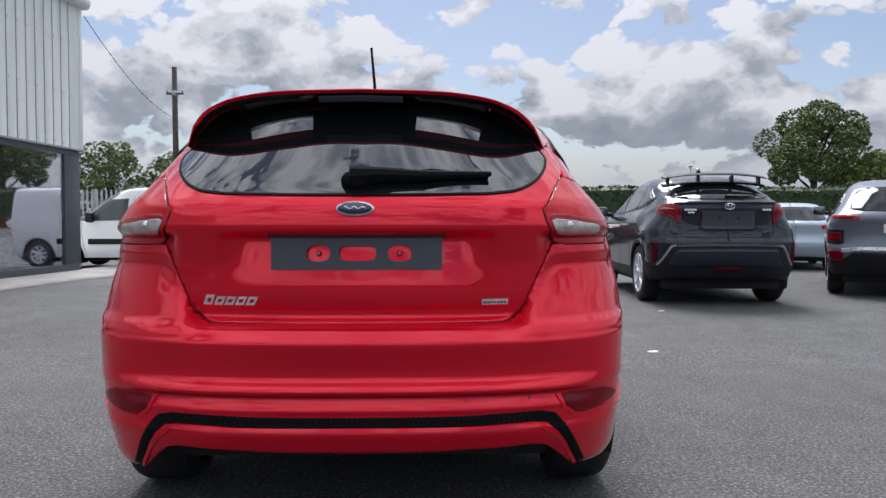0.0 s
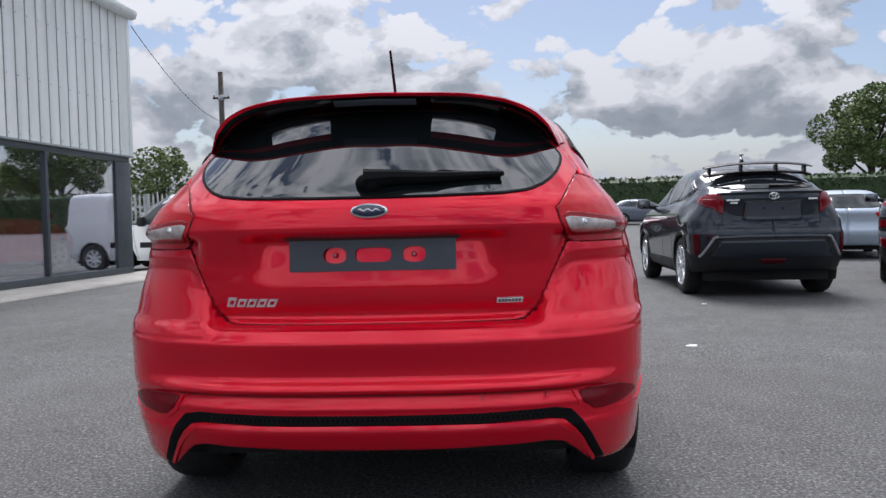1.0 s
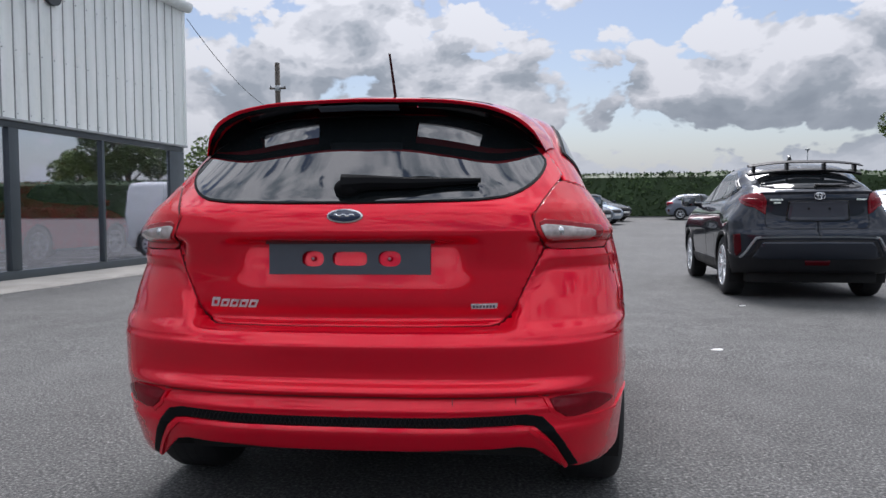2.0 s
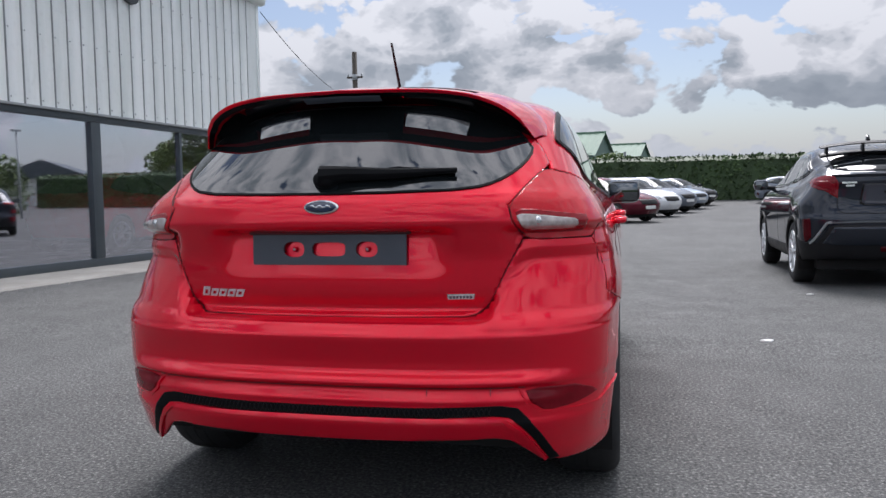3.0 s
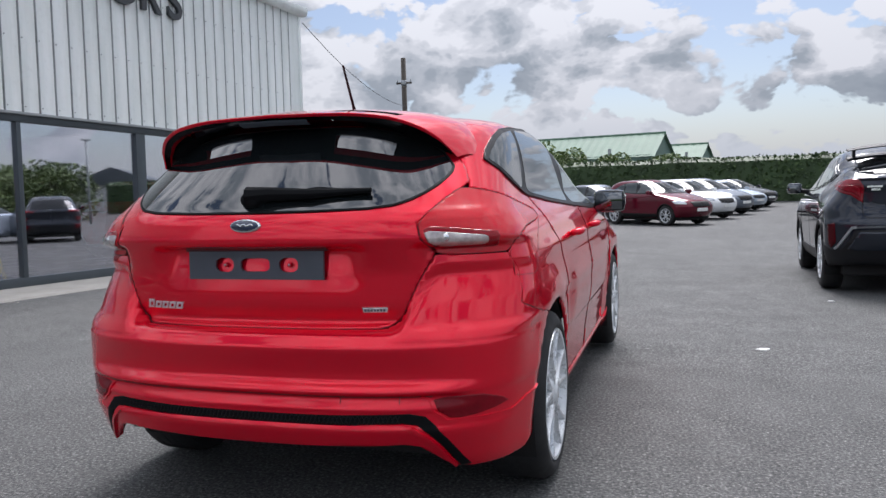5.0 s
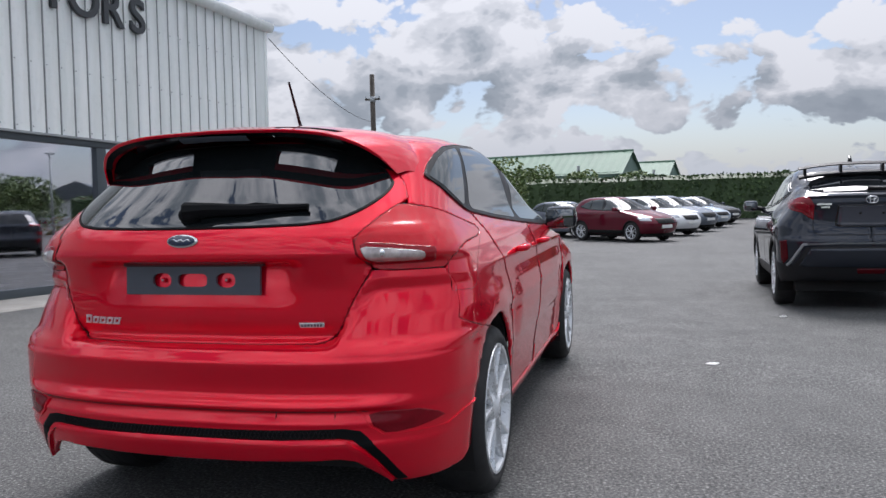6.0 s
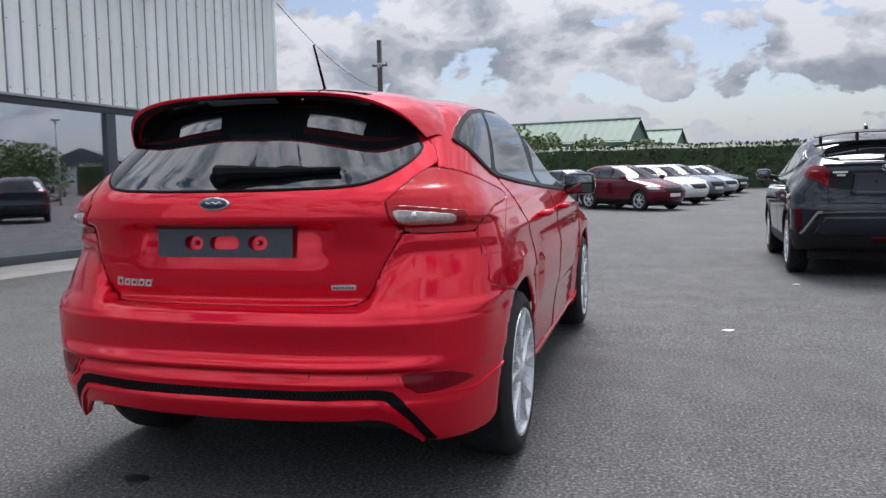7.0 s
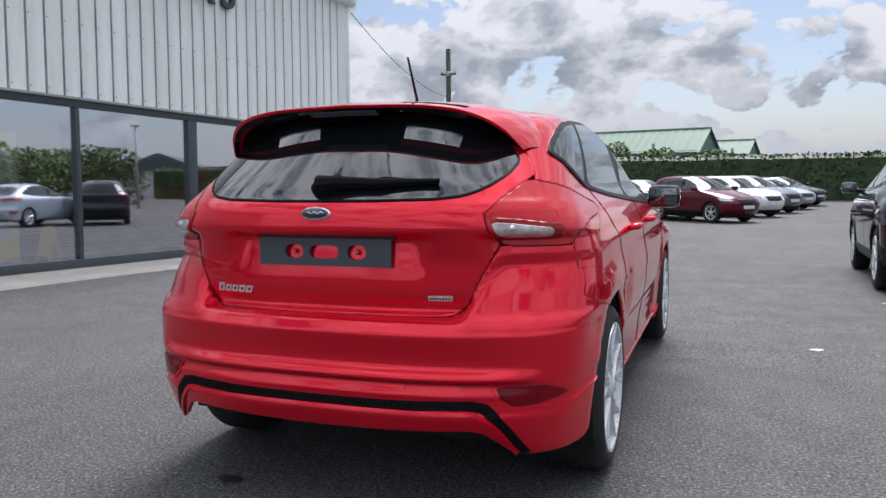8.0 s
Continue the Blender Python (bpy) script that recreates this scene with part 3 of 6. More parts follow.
RED_SHELL = Shell([
    # v, z, half width, rear, front, rear corner depth and squareness, front corner depth and squareness
    (0.16, 0.16, 0.80, -0.62, 3.25, 0.42, 2.4, 0.5, 2.3),
    (0.22, 0.22, 0.844, -0.765, 3.36, 0.48, 2.8, 0.58, 2.3),
    (0.26, 0.26, 0.852, -0.79, 3.42, 0.48, 2.8, 0.6, 2.3),
    (0.3, 0.3, 0.855, -0.806, 3.46, 0.48, 2.8, 0.6, 2.3),
    (0.34, 0.34, 0.859, -0.822, 3.48, 0.48, 2.8, 0.6, 2.3),
    (0.375, 0.375, 0.862, -0.832, 3.5, 0.48, 2.8, 0.6, 2.3),
    (0.388, 0.388, 0.864, -0.828, 3.5, 0.48, 2.8, 0.6, 2.3),
    (0.43, 0.43, 0.868, -0.826, 3.53, 0.48, 2.8, 0.6, 2.3),
    (0.442, 0.442, 0.87, -0.826, 3.53, 0.48, 2.8, 0.6, 2.3),
    (0.474, 0.474, 0.873, -0.826, 3.54, 0.48, 2.8, 0.6, 2.3),
    (0.484, 0.484, 0.874, -0.827, 3.55, 0.48, 2.8, 0.6, 2.3),
    (0.492, 0.492, 0.876, -0.828, 3.55, 0.48, 2.8, 0.6, 2.3),
    (0.5, 0.5, 0.878, -0.828, 3.55, 0.48, 2.8, 0.6, 2.3),
    (0.508, 0.508, 0.879, -0.828, 3.55, 0.48, 2.8, 0.6, 2.3),
    (0.535, 0.535, 0.88, -0.827, 3.55, 0.48, 2.8, 0.6, 2.3),
    (0.545, 0.545, 0.88, -0.827, 3.55, 0.48, 2.8, 0.6, 2.3),
    (0.6, 0.6, 0.882, -0.826, 3.54, 0.48, 2.8, 0.6, 2.3),
    (0.642, 0.642, 0.883, -0.825, 3.53, 0.48, 2.8, 0.6, 2.3),
    (0.652, 0.652, 0.883, -0.818, 3.53, 0.48, 2.8, 0.6, 2.3),
    (0.685, 0.685, 0.891, -0.783, 3.5, 0.492, 2.71, 0.6, 2.3),
    (0.695, 0.695, 0.893, -0.742, 3.48, 0.505, 2.65, 0.6, 2.3),
    (0.71, 0.71, 0.8944, -0.722, 3.47, 0.515, 2.59, 0.6, 2.3),
    (0.775, 0.775, 0.893, -0.738, 3.34, 0.52, 2.6, 0.65, 2.2),
    (0.79, 0.79, 0.891, -0.739, 3.28, 0.52, 2.6, 0.65, 2.2),
    (0.86, 0.86, 0.880, -0.732, 3.08, 0.52, 2.6, 0.7, 2.2),
    (0.945, 0.945, 0.860, -0.722, 2.70, 0.52, 2.6, 0.7, 2.2),
    (0.960, 0.960, 0.856, -0.758, 2.62, 0.52, 2.6, 0.7, 2.2),
    (0.972, 0.972, 0.852, -0.786, 2.57, 0.52, 2.6, 0.7, 2.2),
    (0.985, 0.985, 0.846, -0.791, 2.52, 0.52, 2.6, 0.7, 2.2),
    (1.04, 1.04, 0.815, -0.782, 2.36, 0.53, 2.6, 0.6, 2.2),
    (1.065, 1.065, 0.798, -0.766, 2.28, 0.53, 2.6, 0.6, 2.2),
    (1.085, 1.085, 0.785, -0.745, 2.22, 0.54, 2.6, 0.6, 2.2),
    (1.12, 1.12, 0.766, -0.712, 2.14, 0.56, 2.6, 0.6, 2.2),
    (1.20, 1.20, 0.738, -0.635, 1.95, 0.62, 2.5, 0.6, 2.2),
    (1.30, 1.30, 0.700, -0.535, 1.70, 0.68, 2.4, 0.6, 2.2),
    (1.36, 1.36, 0.668, -0.465, 1.54, 0.72, 2.4, 0.6, 2.2),
    (1.39, 1.39, 0.645, -0.40, 1.45, 0.74, 2.4, 0.6, 2.2),
    (1.42, 1.417, 0.612, -0.22, 1.36, 0.66, 2.4, 0.6, 2.2),
    (1.445, 1.437, 0.555, -0.05, 1.28, 0.56, 2.4, 0.55, 2.2),
    (1.465, 1.451, 0.470, 0.10, 1.20, 0.48, 2.4, 0.5, 2.2),
    (1.485, 1.461, 0.340, 0.26, 1.10, 0.40, 2.2, 0.4, 2.2),
    (1.50, 1.466, 0.180, 0.45, 1.00, 0.27, 2.0, 0.27, 2.0),
    (1.51, 1.468, 0.010, 0.70, 0.72, 0.01, 2.0, 0.01, 2.0),
], red_skin)


def soften(pts):
    """Rounds only the tips of a closed polygon's corners."""
    out = []
    for i, p in enumerate(pts):
        q, o = pts[(i + 1) % len(pts)], pts[i - 1]
        for k, r in ((0.16, o), (0.05, o), (0.05, q), (0.16, q)):
            w = 0.6 if k == 0.05 else 0.0
            c = (p[0] + (r[0] - p[0]) * k, p[1] + (r[1] - p[1]) * k)
            mid = ((o[0] + q[0]) / 2, (o[1] + q[1]) / 2)
            out.append((c[0] + (mid[0] - c[0]) * 0.05 * w, c[1] + (mid[1] - c[1]) * 0.05 * w))
    return out


def mirror_poly(pts):
    """Closes a right half, listed from the top middle round to the bottom middle, with its left half."""
    return pts + [(-u, v) for u, v in pts[::-1] if abs(u) > 1e-6]


def red_hatchback():
    car = thing("red_hatchback", pose(0, 0, 0), "glossy red five-door hatchback with spoiler and empty plate holder", "car")
    S = RED_SHELL
    R, Sd = S.rear, S.side
    P = lambda n, bm, mt, lb="", par=None, **k: part(n, bm, mt, par or car, lb, **k)
    A = 0.372
    arch = lambda yc, a0, a1: arc(yc, 0.325, A, a0, a1)

    # rear bumper, from arch to arch
    half = R([(0.0, 0.6915), (0.2, 0.6915), (0.44, 0.6925), (0.472, 0.6968), (0.4965, 0.7135), (0.5130, 0.7372), (0.5580, 0.83), (0.6085, 0.925)])
    half += Sd([(-0.455, 0.918), (-0.45, 0.90), (-0.42, 0.745), (-0.155, 0.663)]) + Sd(arch(0.0, 116, 186))
    half += Sd([(-0.40, 0.262), (-0.43, 0.236)]) + R([(0.80, 0.222), (0.72, 0.224), (0.66, 0.240), (0.615, 0.285), (0.575, 0.318), (0.53, 0.326), (0.45, 0.322), (0.2, 0.315), (0.0, 0.313)])
    bumper = P("rear_bumper", S.patch(mirror_poly(half), 0.015, 0.006, 0, 0.02), RED, "red painted rear bumper")
    # black mesh insert of the diffuser, with its bent ends
    ins = R([(0.0, 0.422), (0.3, 0.424), (0.55, 0.430), (0.60, 0.420), (0.635, 0.382), (0.668, 0.33), (0.715, 0.236), (0.685, 0.234), (0.642, 0.318), (0.61, 0.362), (0.575, 0.392), (0.53, 0.398), (0.3, 0.392), (0.0, 0.389)])
    grille = P("diffuser_insert", S.patch(mirror_poly(ins), 0.01, 0.006, 0.002, 0.014), INSERT, "black diffuser insert", bumper)
    # honeycomb bars on the insert
    bm = bmesh.new()
    for k in range(-34, 35):
        x = 0.015 * k
        if abs(x) < 0.52:
            a, b = S.at(S.u_of_x(x, 0.397), 0.397), S.at(S.u_of_x(x + 0.012, 0.424), 0.424)
            c, d = S.at(S.u_of_x(x, 0.424), 0.424), S.at(S.u_of_x(x + 0.012, 0.397), 0.397)
            for p, q in ((a, b), (c, d)):
                tube(bm, [p + Vector((0, -0.003, 0)), q + Vector((0, -0.003, 0))], 0.0016, 4, False)
    P("honeycomb", bm, PLASTIC, "", grille)["kind"] = "stuff"
    # lip of the valance and the trim above the insert
    lip = R([(x, 0.386) for x in (0.0, 0.2, 0.4, 0.5)]) + R([(0.555, 0.384), (0.60, 0.352), (0.632, 0.312), (0.672, 0.240)])
    P("valance_lip", S.ribbon([(-u, v) for u, v in lip[::-1]] + lip[1:], 0.016, 0.010), RED, "", bumper)
    upl = R([(x, 0.482) for x in (0.0, 0.2, 0.4, 0.55, 0.62)])
    P("crease_gap", S.ribbon([(-u, v) for u, v in upl[::-1]] + upl[1:], 0.005, 0.0016), GAP, "", bumper)
    for s in (1, -1):
        # reflector, its edge and the tow cover
        rf = R([(0.622, 0.470), (0.640, 0.436), (0.672, 0.412), (0.70, 0.410)]) + Sd([(-0.66, 0.418), (-0.575, 0.440), (-0.60, 0.456), (-0.66, 0.478)]) + R([(0.70, 0.480), (0.66, 0.478)])
        rf = rf if s > 0 else [(-u, v) for u, v in rf][::-1]
        P("reflector", S.patch(rf, 0.01, 0.006, 0.003, 0.012), LAMP_DARK, "dark red bumper reflector", bumper)
        ledge = R([(0.585, 0.482), (0.606, 0.476), (0.626, 0.434), (0.664, 0.403)]) + Sd([(-0.56, 0.402), (-0.46, 0.428), (-0.37, 0.440)])
        ledge = ledge if s > 0 else [(-u, v) for u, v in ledge][::-1]
        P("skirt_edge", S.ribbon(ledge, 0.010, 0.006), RED, "", bumper)
    for x in (0.328, 0.52):
        P("tow_cover_gap", S.ribbon(R([(x, 0.482), (x, 0.438)]), 0.003, 0.0005), GAP, "", bumper)

    # tailgate with glass
    tg = R([(0.0, 1.395), (0.3, 1.385), (0.50, 1.345), (0.585, 1.29), (0.645, 1.215), (0.672, 1.165), (0.656, 1.143), (0.6075, 1.085), (0.5690, 1.035), (0.5805, 0.985), (0.6085, 0.931), (0.556, 0.83), (0.511, 0.738), (0.494, 0.716), (0.470, 0.700), (0.44, 0.695), (0.2, 0.694), (0.0, 0.694)])
    gate = P("tailgate", S.patch(mirror_poly(tg), 0.0125, 0.006, 0, 0.02), RED, "red painted tailgate")
    seam = R([(0.656, 1.143), (0.6075, 1.085), (0.5690, 1.035), (0.5805, 0.985), (0.6085, 0.931), (0.556, 0.83), (0.511, 0.738), (0.494, 0.716), (0.470, 0.700), (0.44, 0.695), (0.2, 0.694), (0.0, 0.694)])
    P("tailgate_gap", S.ribbon([(-u, v - 0.003) for u, v in seam] + [(u, v - 0.003) for u, v in seam[::-1]][1:], 0.0020, 0.0010), GAP, "", gate)
    gl = R([(0.0, 1.375), (0.3, 1.365), (0.48, 1.325), (0.57, 1.268), (0.618, 1.212), (0.600, 1.165), (0.55, 1.118), (0.49, 1.092), (0.40, 1.082), (0.2, 1.078), (0.0, 1.077)])
    P("rear_window", S.patch(mirror_poly(gl), 0.0125, 0.006, 0.003, 0.008), GLASS, "dark tinted rear window", gate)
    gb = smooth_loop(mirror_poly(gl), 1)
    P("window_seal", S.ribbon(gb, 0.012, 0.004, True, 4), INSERT, "black rubber window seal", gate)
    # wiper
    wip = [(-0.02, 1.118), (0.06, 1.124), (0.2, 1.122), (0.405, 1.128)]
    bm = bmesh.new()
    co = [S.at(S.u_of_x(x, v), v) + S.normal(S.u_of_x(x, v), v) * 0.022 for x, v in wip]
    tube(bm, co, [0.034, 0.024, 0.017, 0.008], 8)
    co = [S.at(S.u_of_x(x, v), v) + S.normal(S.u_of_x(x, v), v) * 0.010 for x, v in ((0.10, 1.130), (0.22, 1.146), (0.40, 1.130))]
    tube(bm, co, 0.008, 6)
    u0 = S.u_of_x(-0.005, 1.115)
    bmesh.ops.create_uvsphere(bm, u_segments=16, v_segments=8, radius=0.04, matrix=Matrix.Translation(S.at(u0, 1.115) + S.normal(u0, 1.115) * 0.010) @ Matrix.Diagonal((1.1, 0.8, 0.8, 1)))
    P("rear_wiper", bm, INSERT, "black rear wiper", gate)
    # dark bar standing in for the shade in the hand-grip recess above the plate
    bm = boxed(-0.27, 0.27, -0.742, -0.70, 0.948, 0.962, 0.004)
    P("grip_shade_bar", bm, GAP, "", gate)

    # oval badge
    bm = bmesh.new()
    bc = S.at(0, 1.036)
    nrm = S.normal(0, 1.036)
    bmx = Matrix.Translation(bc + nrm * 0.002) @ (nrm.to_track_quat("Z", "Y").to_matrix().to_4x4())
    up_fix = bmx.to_3x3() @ Vector((0, 1, 0))
    if up_fix.z < 0:
        bmx = bmx @ pose(0, 0, 0, 0, 0, 180)
    def oval(bm, a, b, z0, z1, top):
        ring = [[bm.verts.new(bmx @ Vector((f * a * math.cos(t), f * b * math.sin(t), z))) for t in (2 * math.pi * k / 40 for k in range(40))] for f, z in ((1, z0), (1, z0 + (z1 - z0) * 0.5), (top, z1))]
        for p, q in zip(ring, ring[1:]):
            for k in range(40):
                bm.faces.new((p[k], p[(k + 1) % 40], q[(k + 1) % 40], q[k]))
        bm.faces.new(ring[-1])
        return bm
    badge = P("badge", oval(bmesh.new(), 0.0585, 0.0235, -0.008, 0.007, 0.93), CHROME, "chrome-rimmed dark blue oval badge", gate)
    P("badge_field", oval(bmesh.new(), 0.052, 0.0185, 0.0, 0.0085, 0.96), BADGE_BLUE, "", badge)
    # plain flourish in place of the maker's name
    bm = tube(bmesh.new(), [bmx @ Vector((-0.034 + 0.0068 * k, 0.004 * math.sin(k * 1.7) + 0.001, 0.009)) for k in range(11)], [0.001] + [0.0024] * 9 + [0.001], 6)
    P("badge_flourish", bm, CHROME, "", badge)

    # small badges on the tailgate
    def on_gate(x, v, out=0.0):
        u = S.u_of_x(x, v)
        p, n = S.at(u, v), S.normal(u, v)
        xa = Vector((0, 0, 1)).cross(n).normalized()
        if xa.x < 0:
            xa = -xa
        za = n
        ya = za.cross(xa)
        m = Matrix.Identity(4)
        for i, c in enumerate((xa, ya, za)):
            m.col[i][:3] = c
        m.translation = p + n * out
        return m
    # plain slanted blocks in place of the model name
    word = new("name_badge")
    word.parent = gate
    word["label"] = "slanted chrome name badge"
    for i in range(5):
        m = on_gate(-0.455 + 0.0335 * i, 0.757, 0.001)
        hgt = 0.019 if i == 0 else 0.0135
        bm = bmesh.new()
        out = [(-0.0145 - 0.006, -0.0125), (0.0125 - 0.006, -0.0125), (0.0155 + 0.006, hgt), (-0.0125 + 0.006, hgt)]
        inn = [(x * 0.52, y * 0.5) for x, y in out]
        vo = [[bm.verts.new(m @ Vector((x, y, z))) for x, y in out] for z in (0.0, 0.004)]
        vi = [[bm.verts.new(m @ Vector((x, y, z))) for x, y in inn] for z in (0.0, 0.004)]
        for k in range(4):
            j = (k + 1) % 4
            bm.faces.new((vo[0][k], vo[0][j], vo[1][j], vo[1][k]))
            bm.faces.new((vo[1][k], vo[1][j], vi[1][j], vi[1][k]))
            bm.faces.new((vi[1][k], vi[1][j], vi[0][j], vi[0][k]))
        bmesh.ops.recalc_face_normals(bm, faces=bm.faces)
        part("block", bm, ALLOY, word, "", False)
    bm = bmesh.new()
    m = on_gate(0.42, 0.752, 0.0)
    box(bm, -0.043, 0.043, -0.0105, 0.0105, 0.0, 0.005, 0.002)
    bmesh.ops.transform(bm, matrix=m, verts=bm.verts)
    bar = P("trim_badge", bm, CHROME, "small silver trim badge", gate)
    bm = bmesh.new()
    box(bm, -0.040, 0.040, -0.0072, 0.0072, 0.0045, 0.0062)
    bmesh.ops.transform(bm, matrix=m, verts=bm.verts)
    P("badge_inset", bm, ALLOY, "", bar)
    bm = bmesh.new()
    for k in range(7):
        box(bm, -0.036 + 0.0105 * k, -0.029 + 0.0105 * k, -0.004, 0.004, 0.006, 0.0068)
    bmesh.ops.transform(bm, matrix=m, verts=bm.verts)
    P("badge_marks", bm, PLASTIC_GREY, "", bar)

    # empty plate holder with its cut-outs
    bm = bmesh.new()
    hold = Matrix.Translation((0, -0.7325, 0.902)) @ pose(0, 0, 0, 90 - 3.0, 0, 0)
    holes = ((-0.116, 0.036, 0.0245, 2.6), (0.0025, 0.0555, 0.0225, 4.5), (0.129, 0.036, 0.0245, 2.6))
    top = 0.049
    cut = [top * (k / 4 - 1) for k in range(9)]
    edge = [-0.2575] + [c + d * (w + 0.006) for c, w, h, e in holes for d in (-1, 1)] + [0.2575]
    for i in range(0, 8, 2):
        left = [(edge[i], y) for y in (cut if i else (-top, top))]
        right = [(edge[i + 1], y) for y in (cut if i < 6 else (-top, top))]
        loop = left[::-1] + right
        lo, hi = [[bm.verts.new((x, y, z)) for x, y in loop] for z in (0.0, 0.010)]
        bm.faces.new(hi)
        n, last = len(left), len(loop) - 1
        bm.faces.new((lo[n - 1], lo[n], hi[n], hi[n - 1]))
        bm.faces.new((lo[last], lo[0], hi[0], hi[last]))
        if i == 0:
            bm.faces.new((lo[0], lo[1], hi[1], hi[0]))
        if i == 6:
            bm.faces.new((lo[last - 1], lo[last], hi[last], hi[last - 1]))
    for c, w, h, e in holes:
        W = w + 0.006
        outer = [(W, y) for y in cut[:-1]] + [(-W * (k / 4 - 1), top) for k in range(8)] + [(-W, -y) for y in cut[:-1]] + [(W * (k / 4 - 1), -top) for k in range(8)]
        inner = []
        for x, y in outer:
            g = 1 / (abs(x / w) ** e + abs(y / h) ** e) ** (1 / e)
            inner.append((g * x, g * y))
        o0, o1, i1, i0 = [[bm.verts.new((c + x, y, z)) for x, y in loop] for loop, z in ((outer, 0.0), (outer, 0.010), (inner, 0.010), (inner, 0.0))]
        for k in range(32):
            j = (k + 1) % 32
            if abs(outer[k][1]) == top and outer[k][1] == outer[j][1]:
                bm.faces.new((o0[k], o0[j], o1[j], o1[k]))
            bm.faces.new((o1[k], o1[j], i1[j], i1[k]))
            bm.faces.new((i1[k], i1[j], i0[j], i0[k]))
    bmesh.ops.remove_doubles(bm, verts=bm.verts, dist=0.0001)
    bmesh.ops.recalc_face_normals(bm, faces=bm.faces)
    bmesh.ops.transform(bm, matrix=hold, verts=bm.verts)
    holder = P("plate_holder", bm, PLASTIC_GREY, "empty dark grey plate holder", gate, smooth=False)
    for x in (-0.116, 0.129):
        bm = lathe(bmesh.new(), [(0.0005, 0.006), (0.006, 0.006), (0.007, 0.005), (0.008, 0.003), (0.009, 0.0)], hold @ Matrix.Translation((x, 0.0, 0.0)) @ pose(0, 0, 0, 0, -90, 0), 20)
        P("screw", bm, RED, "", holder)
        bm = lathe(bmesh.new(), [(0.0005, 0.009), (0.004, 0.009), (0.005, 0.004)], hold @ Matrix.Translation((x, 0.0, 0.0)) @ pose(0, 0, 0, 0, -90, 0), 12)
        P("screw_head", bm, GALV, "", holder)

    # tail lamps
    for s in (1, -1):
        flip = (lambda q: q) if s > 0 else (lambda q: [(-u, v) for u, v in q][::-1])
        lamp = R([(0.571, 1.034), (0.582, 0.988), (0.612, 0.934), (0.632, 0.925)]) + Sd([(-0.47, 0.922), (-0.455, 0.925), (-0.432, 0.958), (-0.36, 0.984), (-0.26, 0.999), (-0.05, 1.010), (0.03, 1.020), (0.046, 1.034), (0.02, 1.048), (-0.05, 1.064), (-0.20, 1.092)]) + R([(0.676, 1.142), (0.654, 1.140), (0.610, 1.085)])
        tl = P("tail_lamp", S.patch(flip(lamp), 0.01, 0.005, 0.002, 0.016), LAMP_RED, "red and clear wrap-around tail lamp")
        rim = smooth_loop(flip(lamp), 1)
        P("lamp_gap", S.ribbon(rim, 0.0022, 0.0028, True, 3), GAP, "", tl)
        frm = smooth_loop(R([(0.588, 1.022), (0.600, 0.978), (0.622, 0.944), (0.785, 0.942), (0.800, 0.994), (0.66, 1.016)]), 1)
        P("lamp_frame", S.patch(flip(frm), 0.01, 0.005, 0.0038, 0.002), LAMP_MID, "", tl)
        clr = smooth_loop(R([(0.591, 1.007), (0.602, 0.980), (0.622, 0.958), (0.755, 0.957), (0.772, 0.968), (0.768, 0.984), (0.66, 1.000)]), 1)
        P("clear_lens", S.patch(flip(clr), 0.01, 0.005, 0.0055, 0.002), LAMP_CLEAR, "clear reversing lamp lens", tl)
        blb = R([(0.655, 0.985)])[0]
        bm = bmesh.new()
        bmesh.ops.create_uvsphere(bm, u_segments=14, v_segments=8, radius=0.013, matrix=Matrix.Translation(S.at(blb[0] * s, blb[1]) + S.normal(blb[0] * s, blb[1]) * 0.003) @ Matrix.Diagonal((1, 0.4, 1, 1)))
        P("bulb", bm, CHROME, "", tl)
        # rear quarter panel
        q = Sd([(-0.455, 0.918), (-0.45, 0.90), (-0.42, 0.745), (-0.155, 0.663)]) + Sd(arch(0.0, 116, 0)) + Sd([(0.40, 0.30), (0.40, 0.24), (0.445, 0.24), (0.445, 0.42), (0.42, 0.62), (0.33, 0.80), (0.20, 0.98), (0.10, 1.10), (0.64, 1.421), (0.3, 1.431), (0.12, 1.406)]) + R([(0.50, 1.352), (0.585, 1.29), (0.645, 1.215), (0.674, 1.165), (0.681, 1.146)]) + Sd([(-0.20, 1.096), (-0.05, 1.068), (0.025, 1.052), (0.051, 1.034), (0.032, 1.017), (-0.05, 1.007), (-0.26, 0.996), (-0.36, 0.981), (-0.435, 0.955)])
        qp = P("rear_wing", S.patch(flip(q), 0.0125, 0.007, 0, 0.012), RED)
        fl = Sd([(-0.44, 0.95), (-0.45, 0.90), (-0.46, 0.838), (-0.33, 0.832), (-0.29, 0.842), (-0.26, 0.87), (-0.14, 0.955), (0.02, 1.012)])
        if s > 0:
            P("fuel_flap_gap", S.ribbon(fl, 0.0020, 0.0010), GAP, "", qp)
        P("bumper_gap", S.ribbon(flip(Sd([(-0.42, 0.745), (-0.155, 0.663)])), 0.0020, 0.0010), GAP, "", qp)
        # doors
        rd = Sd([(0.45, 0.245), (1.205, 0.245), (1.215, 0.6), (1.235, 1.02), (0.105, 1.10), (0.205, 0.98), (0.335, 0.80), (0.425, 0.62), (0.45, 0.42)])
        d1 = P("rear_door", S.patch(flip(rd), 0.015, 0.01, 0, 0.012), RED)
        fd = Sd([(1.212, 0.245), (2.24, 0.245), (2.30, 0.6), (2.31, 0.8), (2.25, 0.985), (1.242, 1.02), (1.222, 0.6)])
        d2 = P("front_door", S.patch(flip(fd), 0.015, 0.01, 0, 0.012), RED)
